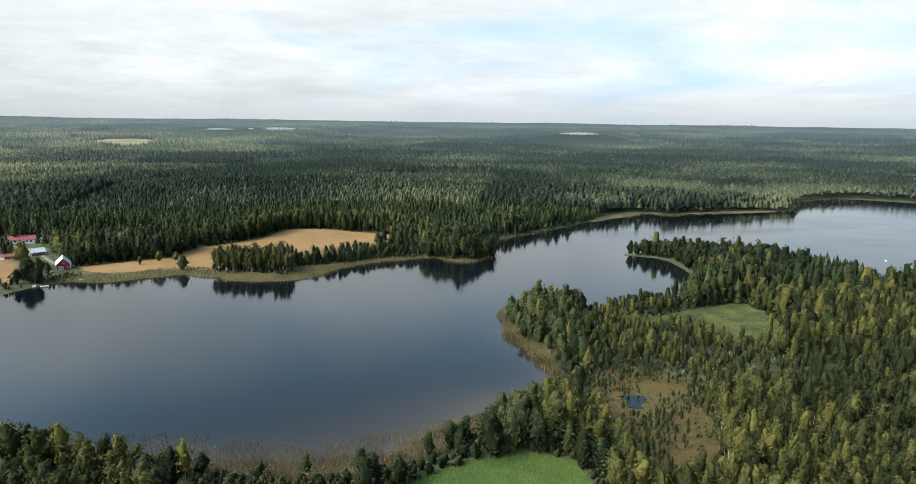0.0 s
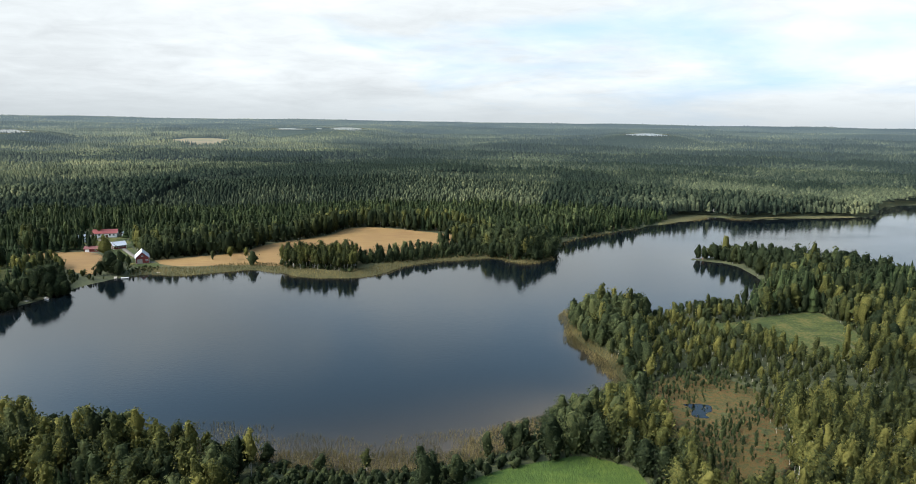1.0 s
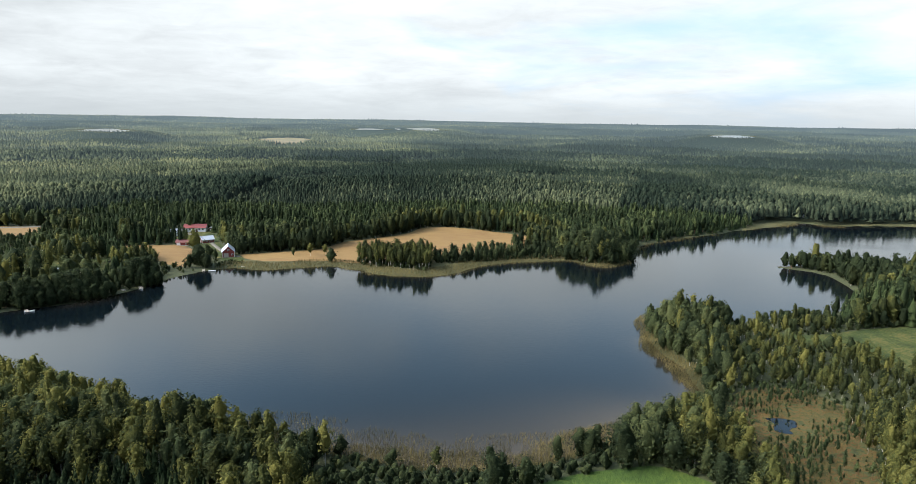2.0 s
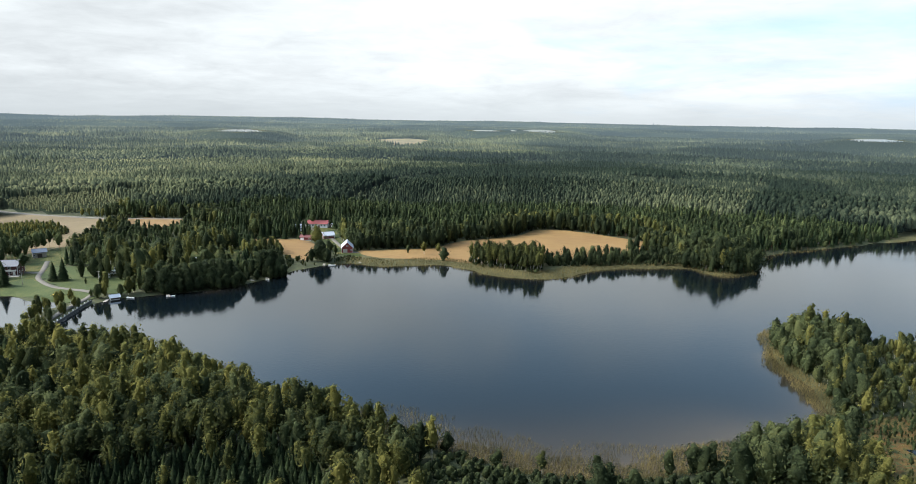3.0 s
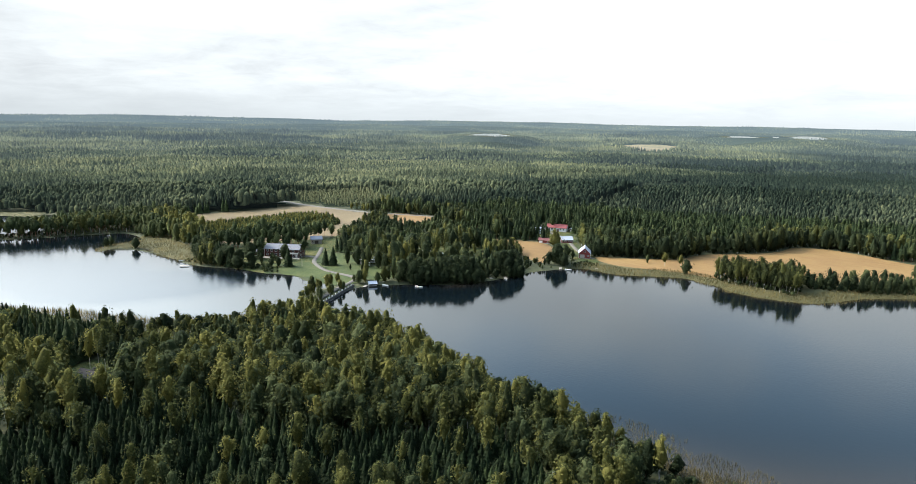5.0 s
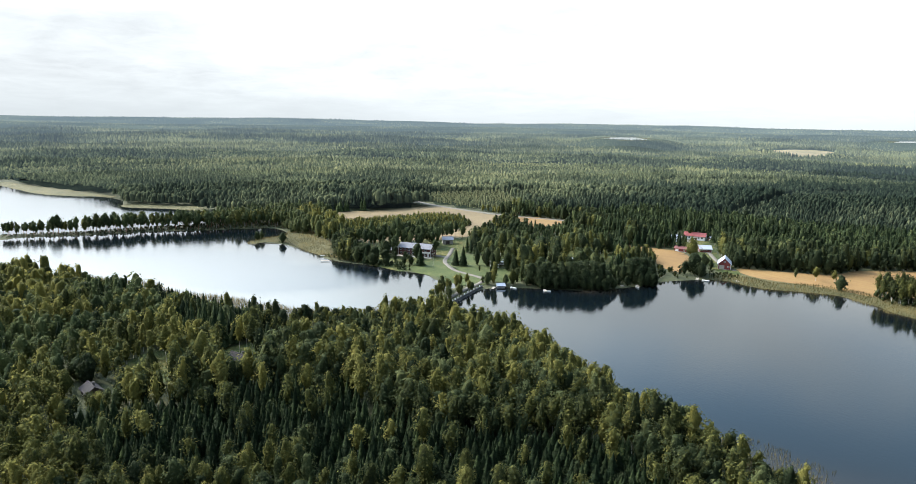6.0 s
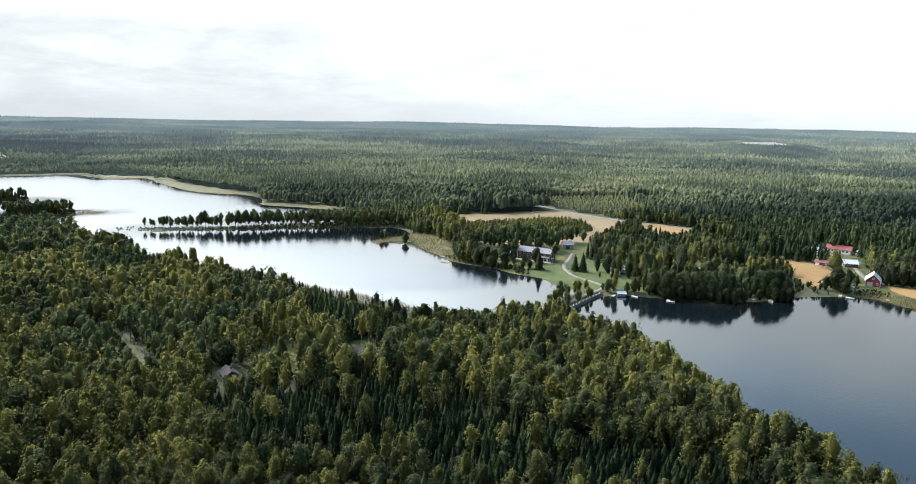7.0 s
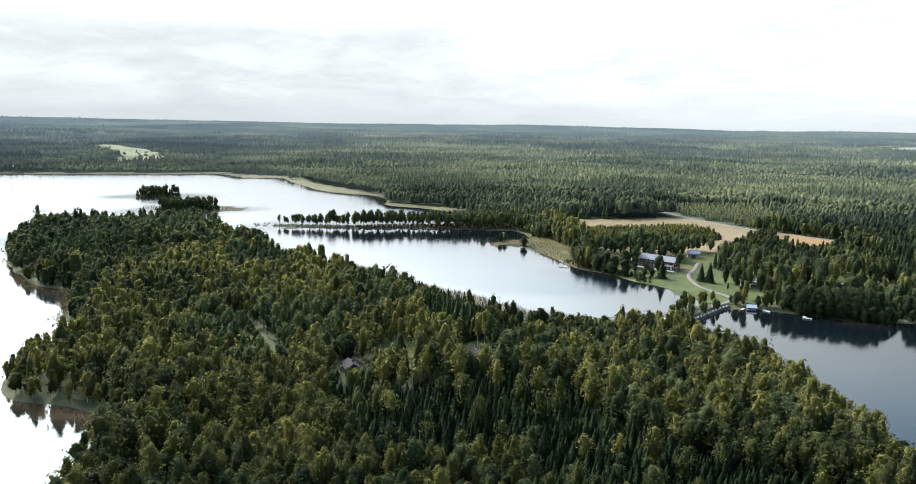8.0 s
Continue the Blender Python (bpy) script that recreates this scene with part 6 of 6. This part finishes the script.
# cottages on the far bank
for hx, hy, hyaw, wm, rm, lb in ((172, 772, 10, WHITE, GREYROOF, "pale lakeside cottage among pines"), (202, 738, -20, GREYWOOD, TIN, "light cottage close to the far bank"),
                                 (238, 742, 5, WHITE, TIN, "white cottage under tall spruces"), (97, 652, 35, GREYWOOD, GREYROOF, "grey cottage behind shore birches")):
    house("cottage", lb, "house", hx, hy, hyaw, 9, 6.5, 2.8, 2.0, wm, rm, windows=[("f", -2.5, 1.1, 1.3, 1.2), ("f", 2.5, 1.1, 1.3, 1.2)], doors=[("f", 0.0, 1.0, 2.1, DARKWOOD)], chimney=1.0)


def caravan(x, y, yaw, label):
    top = thing("caravan", x, y, yaw, label, "caravan", "caravans of the camping ground")
    part("body", boxes((-3.0, 3.0, -1.12, 1.12, 0.45, 2.6), bevel=0.22), WHITE, top)
    part("stripe", boxes((-2.8, 2.8, -1.14, 1.14, 1.0, 1.12)), GREYROOF, top)
    for u in (-1.9, 0.2, 1.9):
        part("window", boxes((u - 0.5, u + 0.5, -1.15, -1.09, 1.35, 2.0), bevel=0.01), GLASS, top)
    part("door", boxes((0.9, 1.4, 1.1, 1.16, 0.6, 2.3)), GREYWOOD, top)
    for sy in (-1, 1):
        bm = bmesh.new()
        rod(bm, (0, sy * 0.85, 0.33), (0, sy * 1.08, 0.33), 0.33, n=14)
        w = part("wheel", bm, RUBBER, top)
        bm = bmesh.new()
        rod(bm, (0, sy * 1.07, 0.33), (0, sy * 1.11, 0.33), 0.18, n=12)
        part("rim", bm, TIN, w)
    bm = bmesh.new()
    rod(bm, (2.9, -0.5, 0.5), (4.2, 0, 0.5), 0.05)
    rod(bm, (2.9, 0.5, 0.5), (4.2, 0, 0.5), 0.05)
    rod(bm, (3.9, 0, 0.0), (3.9, 0, 0.55), 0.04)
    part("drawbar", bm, GREYROOF, top)
    return top


for cx, cy, cyaw in ((-323, 275, 15), (-326, 284, 40), (-329, 291, 20), (-360, 352, 30), (-336, 341, -20), (-322, 329, 60), (-293, 332, 15), (-300, 337, 25), (-352, 368, 10), (-355, 346, 70), (-309, 331, 5)):
    caravan(cx, cy, cyaw, "white caravan parked under camping-ground trees")


def rowing_boat(x, y, yaw, label, hull=None, z=0.0):
    top = thing("rowing_boat", x, y, yaw, label, "boat", "small boats", z=z)
    bm = bmesh.new()
    secs = []
    for i in range(9):
        t = i / 8
        w = 0.72 * math.sin(math.pi * (0.12 + 0.83 * t)) ** 0.6 if i < 8 else 0.02
        sheer = 0.42 + 0.28 * (2 * t - 1) ** 2
        xx = -2.2 + 4.4 * t
        secs.append([bm.verts.new((xx, a * w, b)) for a, b in ((-1, sheer), (-0.72, 0.05), (0, -0.12), (0.72, 0.05), (1, sheer), (0.9, sheer), (0.62, 0.10), (0, 0.0), (-0.62, 0.10), (-0.9, sheer))])
    for s0, s1 in zip(secs, secs[1:]):
        for k in range(10):
            bm.faces.new((s0[k], s0[(k + 1) % 10], s1[(k + 1) % 10], s1[k]))
    bm.faces.new(secs[0])
    bm.faces.new(secs[-1][::-1])
    bmesh.ops.recalc_face_normals(bm, faces=bm.faces)
    part("hull", bm, hull or WHITE, top)
    for u in (-1.2, 0.1, 1.2):
        part("thwart", boxes((u - 0.13, u + 0.13, -0.55, 0.55, 0.27, 0.31)), GREYWOOD, top)
    return top


def jetty(x, y, yaw, n, label, wide=1.6):
    """A plank jetty on posts, from the shore outwards along its x axis."""
    top = thing("jetty", x, y, yaw, label, "jetty", z=0.0)
    for k in range(n):
        part("plank", boxes((k * 0.34, k * 0.34 + 0.30, -wide / 2, wide / 2, 0.55, 0.61)), GREYWOOD, top)
    for sy in (-1, 1):
        part("beam", boxes((0, n * 0.34, sy * (wide / 2 - 0.2) - 0.06, sy * (wide / 2 - 0.2) + 0.06, 0.40, 0.55)), GREYWOOD, top)
        for k in range(0, n + 1, 6):
            bm = bmesh.new()
            rod(bm, (k * 0.34, sy * (wide / 2 - 0.2), -1.6), (k * 0.34, sy * (wide / 2 - 0.2), 0.75), 0.08)
            part("post", bm, GREYWOOD, top)
    return top


jetty(-222, 387, -55, 24, "grey plank jetty on the reedy field shore", 2.0)
jetty(-237, 368, -60, 18, "small jetty under the dark alders")
jetty(-256, 314, -25, 26, "pale bathing jetty on the camp beach", 1.8)
jetty(-246, 320, -40, 16, "narrow jetty beside the camp beach")
jetty(-288, 246, -60, 14, "short landing stage at the causeway")
jetty(-268, 266, -35, 14, "mooring stage beneath shore alders")
jetty(201, 726, -75, 16, "small landing on the far bank")
jetty(-404, 199, -120, 16, "little jetty below the villa bank")
for bx, by, byaw, lb in ((-230, 366, 20, "white rowing boat tied under the alders"), (-261, 315, 60, "white rowing boat pulled up on the beach"), (-243, 317, -30, "white rowing boat by a jetty"),
                         (-281, 254, 10, "pale boat beside the boathouse"), (-265, 265, 40, "white boat moored in tree shade"), (72, 600, 10, "white boat resting at the far bank"),
                         (234, 729, 20, "pale boat on the sedge strip"), (-421, 203, 60, "light boat drawn onto the villa bank")):
    rowing_boat(bx, by, byaw, lb, z=max(0.0, float(height_at(bx, by))) + 0.08)

# bridge and stone edge of the causeway
bridge = thing("bridge", -273, 190, 118, "short pale concrete bridge at the causeway's end", "bridge", z=0.0)
part("deck", boxes((-9, 9, -2.4, 2.4, 1.45, 1.95), bevel=0.06), CONCRETE, bridge)
for sy in (-1, 1):
    rail = part("railing", boxes((-9, 9, sy * 2.25 - 0.04, sy * 2.25 + 0.04, 2.85, 2.95), (-9, 9, sy * 2.25 - 0.03, sy * 2.25 + 0.03, 2.40, 2.46)), WHITE, bridge)
    for k in range(10):
        part("baluster", boxes((-8.9 + k * 1.97, -8.82 + k * 1.97, sy * 2.25 - 0.04, sy * 2.25 + 0.04, 1.95, 2.85)), WHITE, rail)
for sx in (-6.5, 6.5):
    part("pier", boxes((sx - 0.6, sx + 0.6, -2.2, 2.2, -2.5, 1.45), bevel=0.08), CONCRETE, bridge)


def boulder_mesh(seed):
    r2 = np.random.RandomState(seed)
    bm = bmesh.new()
    bmesh.ops.create_icosphere(bm, subdivisions=1, radius=1.0)
    for v in bm.verts:
        v.co *= 0.75 + 0.45 * r2.rand()
    me = bpy.data.meshes.new("boulder")
    bm.to_mesh(me)
    bm.free()
    me.materials.append(STONE)
    return me


BOULDERS = [boulder_mesh(k) for k in range(5)]


def boulder(x, y, z, s, label, group):
    ob = new("boulder", BOULDERS[int(rs.randint(5))])
    ob.location, ob.rotation_euler, ob.scale = (x, y, z), (rs.rand() * 6, rs.rand() * 6, rs.rand() * 6), (s, s * (0.8 + 0.4 * rs.rand()), s * 0.75)
    return tagged(ob, label, "boulder", group)


edge = smooth_line([(-268, 193), (-272, 201), (-277, 211), (-285, 226), (-292, 240)], 8)
wall = thing("causeway_wall", 0, 0, 0, "dry-stone retaining wall along the causeway", "wall", z=0.0)
for k in range(0, len(edge) - 1):
    (x0, y0), (x1, y1) = edge[k], edge[k + 1]
    run, turn_ = math.hypot(x1 - x0, y1 - y0), math.degrees(math.atan2(y1 - y0, x1 - x0))
    seg = part("wall_stone", boxes((0.03, run - 0.03, -0.28, 0.28, -1.6, 1.35 + 0.1 * rs.rand()), bevel=0.08), STONE, wall)
    seg.matrix_basis = pose(x0, y0, 0, 0, 0, turn_)
    if k % 2 == 0:
        stone = part("guard_stone", boxes((-0.28, 0.28, -0.25, 0.25, 1.2, 2.15), bevel=0.09), CONCRETE, wall, "pale upright guard stone")
        stone.matrix_basis = pose(x0, y0, 0, 0, 0, turn_)
for k in range(40):
    f_ = k / 39 * (len(edge) - 1.01)
    p = edge[int(f_)] + (edge[int(f_) + 1] - edge[int(f_)]) * (f_ - int(f_))
    boulder(p[0] + 0.9 + rs.normal(0, 0.2), p[1] + rs.normal(0, 0.3), 0.1 + 0.2 * rs.rand(), 0.3 + 0.3 * rs.rand(), "grey granite boulder edging the causeway", "causeway edge stones")
for k in range(16):
    f_ = k / 15
    boulder(121 + 16 * f_ + rs.normal(0, 0.6), 479 + 6 * f_ * (1 - f_) + rs.normal(0, 0.6), 0.2, 0.5 + 0.5 * rs.rand(), "grey boulder on a stony lake point", "stones of the point")
for k in range(14):
    boulder(-622 - 18 * rs.rand(), 12 - 14 * rs.rand(), 0.1, 0.5 + 0.4 * rs.rand(), "low wet rock off the spit", "rocks off the spit")


def pole(x, y, h, label):
    top = thing("utility_pole", x, y, 30, label, "pole", "utility poles")
    bm = bmesh.new()
    rod(bm, (0, 0, -0.4), (0, 0, h), 0.15, 0.1)
    part("shaft", bm, GREYWOOD, top)
    part("crossarm", boxes((-0.8, 0.8, -0.05, 0.05, h - 0.6, h - 0.48)), GREYWOOD, top)
    for u in (-0.65, 0.65):
        bm = bmesh.new()
        rod(bm, (u, 0, h - 0.48), (u, 0, h - 0.25), 0.05)
        part("insulator", bm, WHITE, top)


pole(-350, 246, 8.5, "thin timber utility pole on the lawn")
pole(-312, 262, 8.5, "timber utility pole beside the camp lawn")
kayak = thing("canoe", -316, 240, 25, "orange canoe lying on the shore lawn", "boat")
bm = bmesh.new()
bmesh.ops.create_uvsphere(bm, u_segments=12, v_segments=8, radius=1.0)
for v in bm.verts:
    v.co = Vector((v.co.x * 2.4, v.co.y * 0.42, max(v.co.z, -0.4) * 0.4 + 0.2))
part("hull", bm, YELLOW, kayak)
part("keel_strip", boxes((-1.8, 1.8, -0.03, 0.03, 0.58, 0.62)), GREYWOOD, kayak)
buoy = thing("buoy", 302, 468, 0, "small white buoy floating on the lake", "buoy", z=0.0)
bm = bmesh.new()
bmesh.ops.create_uvsphere(bm, u_segments=12, v_segments=8, radius=0.55)
bmesh.ops.translate(bm, verts=bm.verts, vec=(0, 0, 0.2))
part("float", bm, WHITE, buoy)
bm = bmesh.new()
rod(bm, (0, 0, 0.6), (0, 0, 1.3), 0.05)
part("mast", bm, WHITE, buoy)
